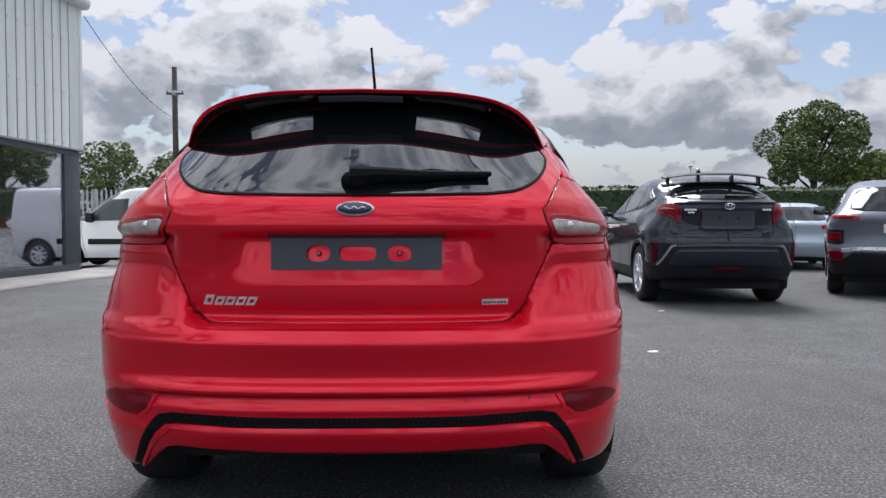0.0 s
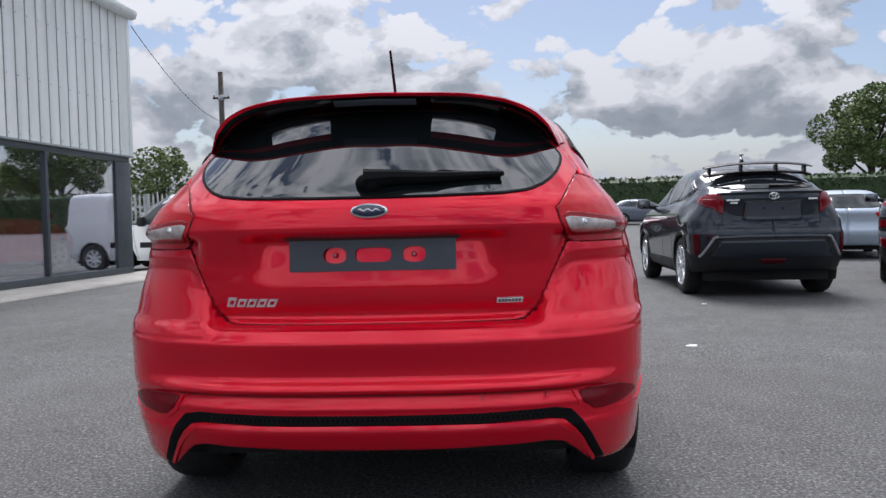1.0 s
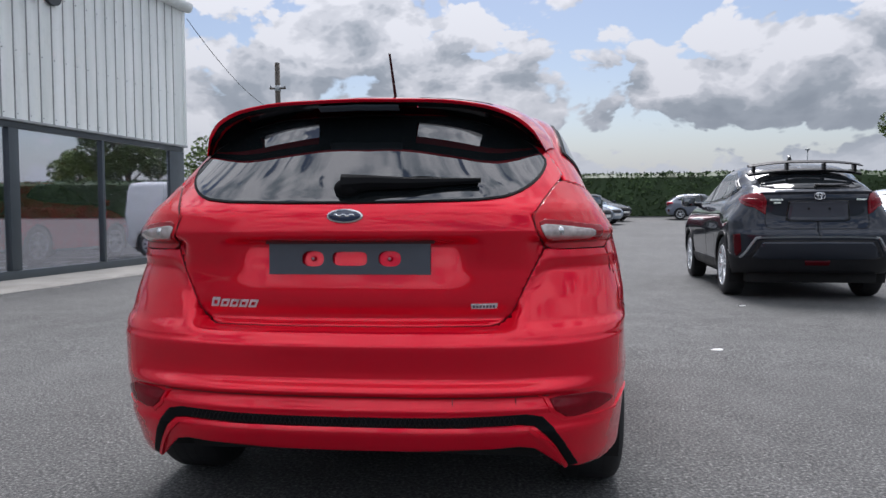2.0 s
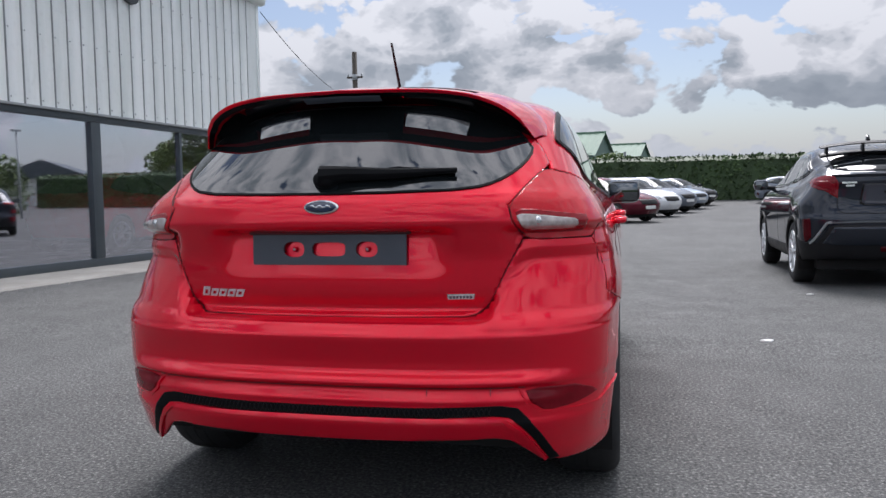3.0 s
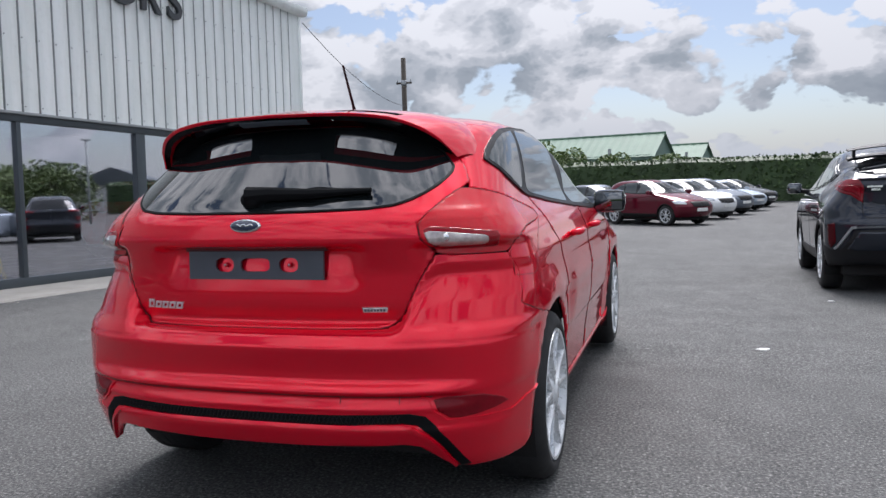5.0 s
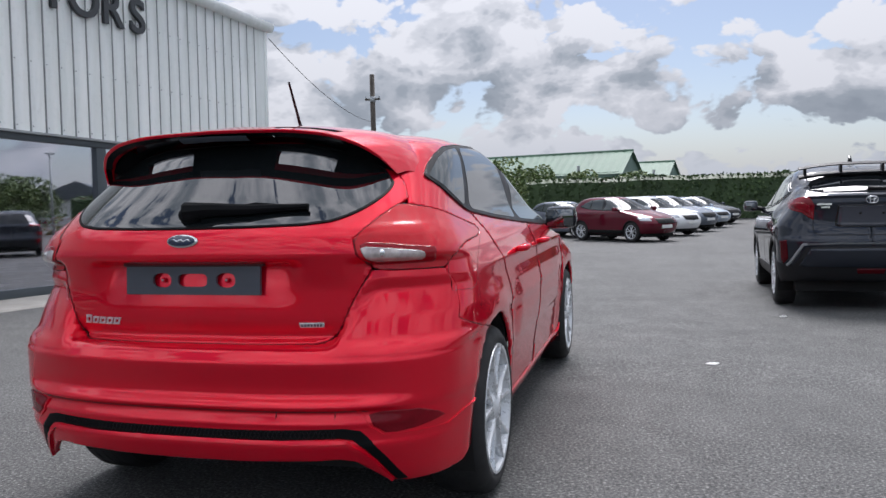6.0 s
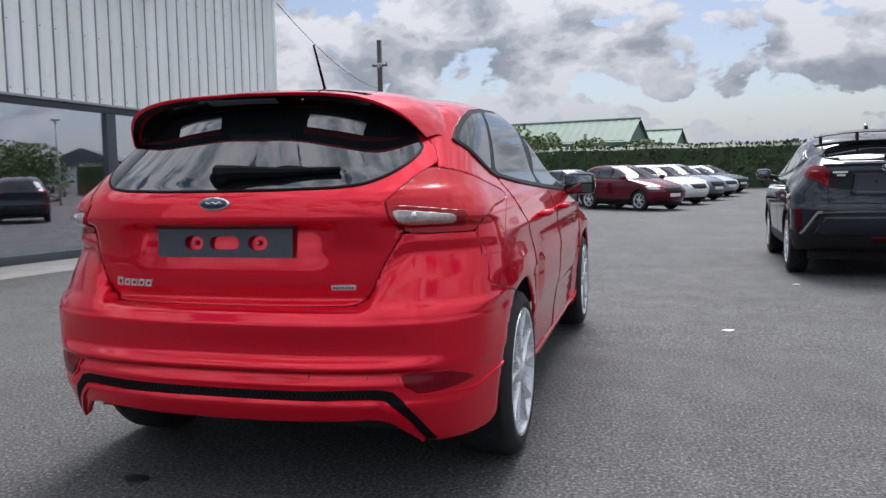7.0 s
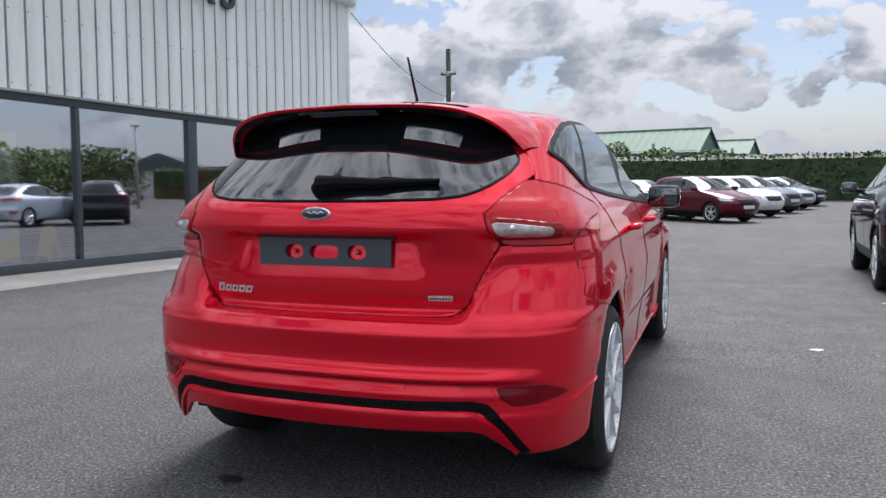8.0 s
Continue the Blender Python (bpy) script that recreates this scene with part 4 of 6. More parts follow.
        for dd, loop in ((d1, rd), (d2, fd)):
            P("door_gap", S.ribbon(flip(loop), 0.0020, 0.0010, True, 3), GAP, "", dd)
        for dd, yy in ((d1, 0.70), (d2, 1.42)):
            p = S.at(S.u_of_y(yy, 0.915) * s, 0.915)
            bm = bmesh.new()
            tube(bm, [p + Vector((0.005 * s, -0.10, 0)), p + Vector((0.040 * s, -0.075, 0.003)), p + Vector((0.045 * s, 0.0, 0.006)), p + Vector((0.040 * s, 0.075, 0.005)), p + Vector((0.004 * s, 0.10, 0.004))], [0.013, 0.016, 0.016, 0.015, 0.012], 10)
            P("door_handle", bm, RED, "", dd)
        # sill
        sk = Sd([(0.37, 0.30), (0.40, 0.17), (2.25, 0.17), (2.28, 0.30), (2.20, 0.248), (0.44, 0.248)])
        P("side_skirt", S.patch(flip(sk), 0.03, 0.014, 0.008, 0.03), RED)
        # front wing and front end, one half each
        fw = Sd([(2.25, 0.245), (2.27, 0.325)]) + Sd(arch(2.648, 180, 0)) + Sd([(3.05, 0.24)]) + [(2.98, 0.24), (2.98, 0.99)] + Sd([(2.26, 0.99), (2.318, 0.8), (2.308, 0.6)])
        P("front_wing", S.patch(flip(fw), 0.03, 0.02, 0, 0.012), RED)
        # roof half with the pillars, then the panes over it
        up = Sd([(0.10, 1.10), (1.235, 1.02), (2.25, 0.985)]) + [(2.999, 0.99), (2.999, 1.509), (0.001, 1.509), (0.001, 1.405)] + R([(0.32, 1.395), (0.50, 1.352)]) + Sd([(0.12, 1.406), (0.3, 1.431), (0.64, 1.421)])
        P("roof", S.patch(flip(up), 0.015, 0.007, 0, 0.012), RED)
        panes = (
            ("quarter_window", [(-0.212, 1.243), (-0.135, 1.280), (-0.02, 1.324), (0.12, 1.358), (0.34, 1.382), (0.035, 1.126), (-0.12, 1.186)]),
            ("door_window", [(0.395, 1.385), (0.75, 1.402), (1.08, 1.407), (0.985, 1.052), (0.50, 1.082), (0.10, 1.116)]),
            ("door_window", [(1.14, 1.407), (1.28, 1.404), (1.50, 1.37), (1.75, 1.26), (2.00, 1.13), (2.16, 1.005), (1.60, 1.024), (1.045, 1.048)]),
        )
        border = [(-0.238, 1.244), (-0.16, 1.289), (-0.03, 1.338), (0.12, 1.374), (0.37, 1.399), (0.75, 1.416), (1.15, 1.421), (1.30, 1.417), (1.54, 1.380), (1.79, 1.265), (2.04, 1.132), (2.22, 0.988), (1.70, 1.000), (1.00, 1.036), (0.50, 1.068), (0.06, 1.108), (-0.14, 1.174)]
        border = soften(border)
        fr = P("window_surround", S.patch(flip(Sd(border)), 0.01, 0.006, 0.005, 0.010), PLASTIC, "black window surround")
        P("window_strip", S.ribbon(flip(Sd(border)), 0.005, 0.007, True, 1), PLASTIC, "", fr)
        for nm, pl in panes:
            P(nm, S.patch(flip(Sd(soften(pl))), 0.01, 0.006, 0.0068, 0.0), SIDE_GLASS, "", fr)
        # door mirror: arm, shell and glass
        mh = new("door_mirror")
        mh.parent = car
        bm = tube(bmesh.new(), [(0.80 * s, 2.10, 0.985), (0.90 * s, 2.06, 0.985)], [0.03, 0.026], 10)
        P("mirror_arm", bm, PLASTIC, "", mh)
        bm = boxed(0.825 if s > 0 else -1.025, 1.025 if s > 0 else -0.825, 1.985, 2.14, 0.955, 1.100, 0.045)
        P("mirror_shell", bm, BLACK_PAINT, "gloss black mirror shell", mh)
        bm = boxed(0.842 if s > 0 else -1.010, 1.010 if s > 0 else -0.842, 1.979, 1.99, 0.972, 1.083, 0.004)
        P("mirror_glass", bm, MIRROR, "silvered mirror glass", mh)
        for yc in (0.0, 2.648):
            wheel(car, 0.902 * s, yc, 0.308, 0.334, 0.264, 0.235, 5, ALLOY, DARK, True)
            well(car, yc, 0.325, A + 0.004, 0.60 * s, 0.875 * s)
    # windscreen, nose and underside
    P("windscreen", S.patch([(2.45, 1.0), (3.0, 1.0), (3.0, 1.40), (2.42, 1.40)], 0.03, 0.02, 0.004, 0.01), GLASS)
    P("windscreen", S.patch([(-3.0, 1.0), (-2.45, 1.0), (-2.42, 1.40), (-3.0, 1.40)], 0.03, 0.02, 0.004, 0.01), GLASS)
    bm = boxed(-0.60, 0.60, -0.60, 3.2, 0.235, 0.30, 0.02)
    box(bm, -0.56, 0.56, -0.52, -0.30, 0.27, 0.42, 0.03)
    box(bm, -0.56, 0.56, -0.12, 0.12, 0.20, 0.30, 0.02)
    P("underbody", bm, DARK)
    bm = boxed(-0.56, 0.56, -0.48, 2.2, 0.30, 0.98)
    box(bm, -0.50, 0.50, -0.1, 1.5, 0.98, 1.36, 0.1)
    P("cabin_lining", bm, DARK)

    # roof spoiler: skin from the roof to the trailing edge, lip, underside back to the glass
    tr_z = pchip([(0, 1.418), (0.25, 1.413), (0.40, 1.398), (0.50, 1.368), (0.57, 1.322), (0.618, 1.252)])
    tr_y = pchip([(0, -0.590), (0.25, -0.575), (0.40, -0.545), (0.50, -0.505), (0.57, -0.445), (0.618, -0.365)])
    fr_y = pchip([(0, 0.03), (0.25, 0.03), (0.40, 0.03), (0.52, 0.015), (0.60, -0.05), (0.66, -0.20)])
    def roof_z(x, y):
        t = abs(x)
        return pchip([(0, 1.468), (0.3, 1.458), (0.48, 1.440), (0.57, 1.405), (0.63, 1.345), (0.68, 1.235)])(t) - 0.012
    bm, under, lips = bmesh.new(), bmesh.new(), {-1: bmesh.new(), 1: bmesh.new()}
    tops, lows, rims = [], [], []
    n = 60
    ts = (0.0, 0.12, 0.3, 0.5, 0.68, 0.80, 0.905, 0.95, 0.985, 1.0)
    for i in range(n + 1):
        k = -1 + 2 * i / n
        xt, xf = 0.618 * k, 0.668 * k
        T = Vector((xt, tr_y(abs(xt)), tr_z(abs(xt))))
        F = Vector((xf, fr_y(abs(xf)), roof_z(xf, 0)))
        G = Vector((0.595 * k, -0.405 + 0.06 * abs(k) ** 3, 1.385 - 0.150 * abs(k) ** 3.2))
        inw = Vector((0, 0, -1)) if abs(k) < 0.6 else Vector((-math.copysign(min(1, (abs(k) - 0.6) * 2.2), k), 0, -1)).normalized()
        col = [F.lerp(T, t) + Vector((0, 0, 0.022 * math.sin(math.pi * t) * (1 - 0.4 * abs(k)))) for t in ts]
        lipd = 0.022 if abs(k) < 0.9 else 0.022 * (1 - abs(k)) / 0.1 + 0.003
        col.append(T + inw * lipd * 0.14 + Vector((0, -0.001, 0)))
        col.append(T + inw * lipd * 0.5 + Vector((0, 0.006, 0)))
        tops.append([bm.verts.new(p) for p in col])
        B = T + inw * lipd + Vector((0, 0.036, 0))
        lows.append([under.verts.new(B.lerp(G, t) + Vector((0, 0, 0.012 * math.sin(math.pi * t)))) for t in (0.0, 0.08, 0.2, 0.36, 0.6, 0.8, 1.0)])
        rims.append((under.verts.new(col[-1]), lows[-1][0]))
    slot = lambda i: 0.19 < abs(0.618 * (-1 + 2 * (i + 0.5) / n)) < 0.44
    for i in range(n):
        a, b = tops[i], tops[i + 1]
        for k in range(len(a) - 1):
            if not (slot(i) and k == 5):
                bm.faces.new((a[k], b[k], b[k + 1], a[k + 1]))
        a, b = lows[i], lows[i + 1]
        for k in range(len(a) - 1):
            if slot(i) and k in (2, 3):
                continue
            if k < 2 and abs(-1 + 2 * (i + 0.5) / n) > 0.31:
                lip_red = lips[1 if i > n / 2 else -1]
                lip_red.faces.new([lip_red.verts.new(p.co) for p in (a[k], b[k], b[k + 1], a[k + 1])])
            else:
                under.faces.new((a[k], b[k], b[k + 1], a[k + 1]))
        under.faces.new((rims[i][0], rims[i + 1][0], rims[i + 1][1], rims[i][1]))
    # walls of the two air slots
    for i in range(n):
        if slot(i):
            for kt, kl in ((5, 4), (6, 2)):
                q = [under.verts.new(p.co) for p in (tops[i][kt], tops[i + 1][kt], lows[i + 1][kl], lows[i][kl])]
                under.faces.new(q)
    bmesh.ops.remove_doubles(bm, verts=bm.verts, dist=0.00002)
    bmesh.ops.recalc_face_normals(bm, faces=bm.faces)
    bmesh.ops.remove_doubles(under, verts=under.verts, dist=0.00002)
    bmesh.ops.recalc_face_normals(under, faces=under.faces)
    spoiler = P("spoiler", bm, RED, "red roof spoiler with two air slots", angle=55)
    P("spoiler_underside", under, GLOSS_BLACK, "black underside of the spoiler", spoiler, angle=55)
    for lip_red in lips.values():
        bmesh.ops.remove_doubles(lip_red, verts=lip_red.verts, dist=0.00002)
        bmesh.ops.recalc_face_normals(lip_red, faces=lip_red.faces)
        P("spoiler_lip", lip_red, RED, "red painted lip under the spoiler", spoiler, angle=55)
    # brake lamp in the trailing edge
    bm = bmesh.new()
    for i in range(13):
        x = -0.135 + 0.27 * i / 12
        a = Vector((x, tr_y(abs(x)) - 0.006, tr_z(abs(x)) - 0.016))
        w = [bm.verts.new(a + Vector((0, 0.010, -0.004))), bm.verts.new(a + Vector((0, 0.016, -0.012))), bm.verts.new(a + Vector((0, 0.040, -0.020)))]
        if i:
            for k in range(2):
                bm.faces.new((last[k], w[k], w[k + 1], last[k + 1]))
        last = w
    P("brake_lamp", bm, PLASTIC_GREY, "dark high-level brake lamp", spoiler)
    # aerial
    bm = tube(bmesh.new(), [(0, 0.165, 1.452), (0, 0.15, 1.485), (-0.002, 0.137, 1.515), (-0.012, 0.065, 1.683)], [0.012, 0.009, 0.0065, 0.0048], 8)
    bmesh.ops.create_uvsphere(bm, u_segments=16, v_segments=8, radius=0.04, matrix=Matrix.Translation((0, 0.175, 1.452)) @ Matrix.Diagonal((0.7, 1.2, 0.6, 1)))
    P("aerial", bm, PLASTIC, "short black roof aerial")
    return car


red_hatchback()

# ---------------------------------------------------------------- other cars


def suv_rows(kw=1.0, kl=1.0, kh=1.0, tail=0.0):
    """Rows of a raised hatchback; tail moves the upper rear backwards (a more upright back)."""
    raw = [
        (0.22, 0.22, 0.80, -0.62, 3.30, 0.34), (0.35, 0.35, 0.855, -0.74, 3.45, 0.38), (0.45, 0.45, 0.872, -0.79, 3.52, 0.40),
        (0.55, 0.55, 0.880, -0.83, 3.55, 0.42), (0.62, 0.62, 0.882, -0.835, 3.55, 0.42), (0.68, 0.68, 0.884, -0.80, 3.52, 0.42),
        (0.80, 0.80, 0.888, -0.775, 3.38, 0.44), (0.92, 0.92, 0.884, -0.79, 3.05, 0.46), (1.00, 1.00, 0.865, -0.815, 2.72, 0.48),
        (1.055, 1.055, 0.830, -0.805, 2.45, 0.50), (1.09, 1.09, 0.80, -0.74, 2.32, 0.50), (1.15, 1.15, 0.765, -0.64, 2.15, 0.52),
        (1.27, 1.27, 0.705, -0.43, 1.88, 0.52), (1.39, 1.39, 0.645, -0.21, 1.60, 0.52), (1.47, 1.468, 0.58, 0.0, 1.40, 0.50),
        (1.51, 1.503, 0.50, 0.16, 1.30, 0.46), (1.535, 1.522, 0.39, 0.35, 1.22, 0.40), (1.555, 1.534, 0.22, 0.60, 1.12, 0.28), (1.565, 1.538, 0.01, 0.86, 0.88, 0.01)]
    out = []
    for v, z, w, yr, yf, dr in raw:
        lift = max(0.0, min(1.0, (v - 1.06) / 0.3)) * tail
        out.append((v, z * kh, w * kw, (yr - lift) * kl, yf * kl, dr * kl, 2.6, min(0.6, max(0.01, dr * 1.2)) * kl, 2.3))
    return out


def road_car(name, m, paint, label, kw=1.0, kl=1.0, kh=1.0, tail=0.0, clad=True, metal=None, spokes=5, group="parked cars", lens=None, style="wing", skin=None):
    """A parked raised hatchback: skin, panes, lamps, plates, wheels, mirrors."""
    car = thing(name, m, label, "car", group)
    S = Shell(suv_rows(kw, kl, kh, tail), skin)
    R, Sd = S.rear, S.side
    wb, ar, wr = 2.64 * kl, 0.375 * kh, 0.34 * kh
    P = lambda n, bm, mt, lb="", par=None, **k: part(n, bm, mt, par or car, lb, **k)
    V = lambda q: [(y * kl, v) for y, v in q]
    arcv = lambda yc, a0, a1: [(y, z / kh) for y, z in arc(yc, wr, ar, a0, a1)]
    low = [(0.001, 0.30)] + R([(0.5, 0.30)]) + Sd(arcv(0, 190, -8)) + Sd([(0.45 * kl, 0.26), (2.18 * kl, 0.26)]) + Sd(arcv(wb, 188, -8)) + [(2.999, 0.28)]
    right = low + [(2.999, 1.56), (0.001, 1.56)]
    du, dv = (0.03, 0.0125) if style == "wing" else (0.05, 0.03)
    P("body", S.patch(right, du, dv, 0, 0.012), paint)
    P("body", S.patch([(-u, v) for u, v in right][::-1], du, dv, 0, 0.012), paint)
    if clad:
        strip = R([(0.0, 0.31), (0.5, 0.31)]) + Sd(arcv(0, 190, 120)) + Sd([(-0.36 * kl, 0.52)]) + R([(0.74 * kw, 0.46), (0.60, 0.58), (0.5, 0.585), (0.0, 0.585)])
        P("rear_cladding", S.patch(strip + [(-u, v) for u, v in strip[::-1] if abs(u) > 1e-6], 0.05, 0.03, 0.006, 0.01), CLAD, "black lower cladding")
    bm = boxed(-0.7 * kw, 0.7 * kw, -0.55 * kl, 3.2 * kl, 0.19, 0.32, 0.02)
    P("underbody", bm, DARK)
    rw = R([(0.0, 1.42), (0.4, 1.41), (0.55, 1.36), (0.62, 1.22), (0.63, 1.13), (0.5, 1.105), (0.0, 1.10)])
    P("rear_window", S.patch(rw + [(-u, v) for u, v in rw[::-1] if abs(u) > 1e-6], 0.04, 0.03, 0.006, 0.01), CAR_GLASS, "dark rear window")
    for s in (1, -1):
        flip = (lambda q: q) if s > 0 else (lambda q: [(-u, v) for u, v in q][::-1])
        sur = Sd(V([(-0.16, 1.20), (0.10, 1.34), (0.40, 1.43), (1.10, 1.46), (1.38, 1.42), (1.75, 1.28), (2.18, 1.06), (1.20, 1.06), (0.30, 1.11)]))
        fr = P("window_surround", S.patch(flip(sur), 0.05, 0.025, 0.005, 0.008), BLACK_PAINT)
        for pl in ([(-0.08, 1.205), (0.14, 1.325), (0.42, 1.41), (0.42, 1.12)], [(0.47, 1.415), (1.05, 1.438), (1.10, 1.085), (0.47, 1.115)], [(1.11, 1.438), (1.36, 1.40), (1.72, 1.265), (2.05, 1.085), (1.16, 1.082)]):
            P("door_window", S.patch(flip(Sd(V(pl))), 0.05, 0.025, 0.009, 0.006), SIDE_GLASS, "", fr)
        if style == "wing":
            tl = R([(0.545, 0.83), (0.60, 0.855), (0.70, 0.905)]) + Sd(V([(-0.42, 0.965), (-0.36, 1.0), (-0.42, 1.035)])) + R([(0.70, 1.060), (0.64, 1.045), (0.60, 0.97)])
            tin = R([(0.60, 0.885), (0.70, 0.93)]) + Sd(V([(-0.46, 0.985), (-0.46, 1.0)])) + R([(0.70, 1.0), (0.64, 0.97)])
        elif style == "slim":
            tl = R([(0.52, 1.035), (0.54, 1.005), (0.70, 1.0)]) + Sd(V([(-0.44, 1.01), (-0.44, 1.04)])) + R([(0.70, 1.055)])
            tin = R([(0.58, 1.03), (0.60, 1.012), (0.70, 1.01)]) + Sd(V([(-0.50, 1.02), (-0.50, 1.035)]))
            low_l = R([(0.70, 0.86), (0.70, 0.70), (0.74, 0.68)]) + Sd(V([(-0.44, 0.69), (-0.40, 0.80), (-0.44, 0.88)]))
            P("corner_lamp", S.patch(flip(low_l), 0.03, 0.02, 0.014, 0.02), PLASTIC, "corner lamp in a black frame")
            low_l = R([(0.73, 0.83), (0.73, 0.73)]) + Sd(V([(-0.48, 0.73), (-0.46, 0.82)]))
            P("corner_lens", S.patch(flip(low_l), 0.03, 0.02, 0.020, 0.012), LAMP_DARK)
        else:
            tl = R([(0.50, 1.0), (0.54, 0.92), (0.70, 0.915)]) + Sd(V([(-0.40, 0.95), (-0.28, 1.03), (-0.36, 1.05)])) + R([(0.66, 1.04)])
            tin = R([(0.58, 0.985), (0.60, 0.945), (0.70, 0.94)]) + Sd(V([(-0.46, 0.97), (-0.44, 1.01)])) + R([(0.68, 1.01)])
        tail_l = P("tail_lamp", S.patch(flip(tl), 0.02, 0.01, 0.015, 0.02), lens or LAMP_RED, "red tail lamp")
        P("lamp_core", S.patch(flip(tin), 0.02, 0.01, 0.020, 0.006), LAMP_DARK, "", tail_l)
        rf = R([(0.775, 0.63), (0.762, 0.51), (0.80, 0.475)]) + Sd(V([(-0.585, 0.49), (-0.575, 0.62)])) if style == "wing" else R([(0.70, 0.60), (0.70, 0.47), (0.74, 0.46)]) + Sd(V([(-0.52, 0.50), (-0.50, 0.60)]))
        P("reflector", S.patch(flip(rf), 0.04, 0.02, 0.010, 0.01), LAMP_DEEP if style == "wing" else LAMP_DARK)
        hl = Sd(V([(2.95, 0.80), (3.15, 0.84)])) + [(2.55, 0.80), (2.55, 0.70)] + Sd(V([(3.1, 0.72)]))
        P("headlamp", S.patch(flip(hl), 0.04, 0.02, 0.010, 0.01), HEADLAMP, "clear headlamp")
        mh = new("door_mirror")
        mh.parent = car
        P("mirror_shell", boxed(0.90 * kw if s > 0 else -1.09 * kw, 1.09 * kw if s > 0 else -0.90 * kw, 1.90 * kl, 2.08 * kl, 1.03 * kh, 1.17 * kh, 0.05), paint, "", mh)
        P("mirror_arm", tube(bmesh.new(), [(0.78 * kw * s, 2.0 * kl, 1.05 * kh), (0.95 * kw * s, 2.0 * kl, 1.07 * kh)], 0.03, 8), PLASTIC, "", mh)
        P("mirror_glass", boxed(0.92 * kw if s > 0 else -1.07 * kw, 1.07 * kw if s > 0 else -0.92 * kw, 1.895 * kl, 1.905 * kl, 1.05 * kh, 1.15 * kh, 0.004), MIRROR, "", mh)
        for yc in (0.0, wb):
            wheel(car, 0.875 * kw * s, yc, wr, wr, wr * 0.70, 0.22, spokes, metal or ALLOY, DARK, style == "wing")
            well(car, yc, wr, ar + 0.004, 0.58 * kw * s, 0.86 * kw * s)
            if clad:
                P("arch_trim", S.ribbon(flip(Sd(arcv(yc, 185, -5))), 0.05, 0.012), PLASTIC)
        P("door_gap", S.ribbon(flip(Sd(V([(0.50, 0.30), (0.50, 0.6), (0.62, 0.95), (0.64, 1.08)]))), 0.008, 0.001), DARK)
        P("door_gap", S.ribbon(flip(Sd(V([(1.13, 0.30), (1.13, 1.06)]))), 0.008, 0.001), DARK)
        P("door_gap", S.ribbon(flip(Sd(V([(2.16, 0.30), (2.22, 0.7), (2.16, 1.02)]))), 0.008, 0.001), DARK)
        if clad:
            P("sill_cladding", S.patch(flip(Sd(V([(0.42, 0.27), (2.22, 0.27), (2.20, 0.40), (0.44, 0.40)]))), 0.05, 0.03, 0.008, 0.01), PLASTIC)
    wsn = [(2.35, 1.06), (2.999, 1.06), (2.999, 1.44), (2.40, 1.43)]
    P("windscreen", S.patch(wsn, 0.04, 0.03, 0.006, 0.01), SCREEN_GLASS)
    P("windscreen", S.patch([(-u, v) for u, v in wsn][::-1], 0.04, 0.03, 0.006, 0.01), SCREEN_GLASS)
    gr = [(2.72, 0.62), (2.999, 0.60), (2.999, 0.78), (2.68, 0.78)]
    for sgn in (1, -1):
        q = gr if sgn > 0 else [(-u, v) for u, v in gr][::-1]
        P("grille", S.patch(q, 0.04, 0.03, 0.008, 0.01), PLASTIC)
    nose = S.at(3.0, 0.5)
    P("front_plate", boxed(-0.26, 0.26, nose.y + 0.005, nose.y + 0.02, 0.46 * kh, 0.57 * kh, 0.003), PAPER, "pale blank number plate")
    return car, S




waist = pchip([(0.50, 0.0), (0.66, 0.095), (1.15, 0.10), (1.30, 0.055), (1.50, 0.0)])


def high_waist(p):
    """Lifts the tail's belt line."""
    t = max(0.0, min(1.0, (0.05 - p.y) / 0.45))
    n = max(0.0, min(1.0, (p.z - 0.76) / 0.28))
    return Vector((p.x * (1 - 0.15 * n * n * (3 - 2 * n) * t), p.y, p.z + waist(p.z) * t * t * (3 - 2 * t)))


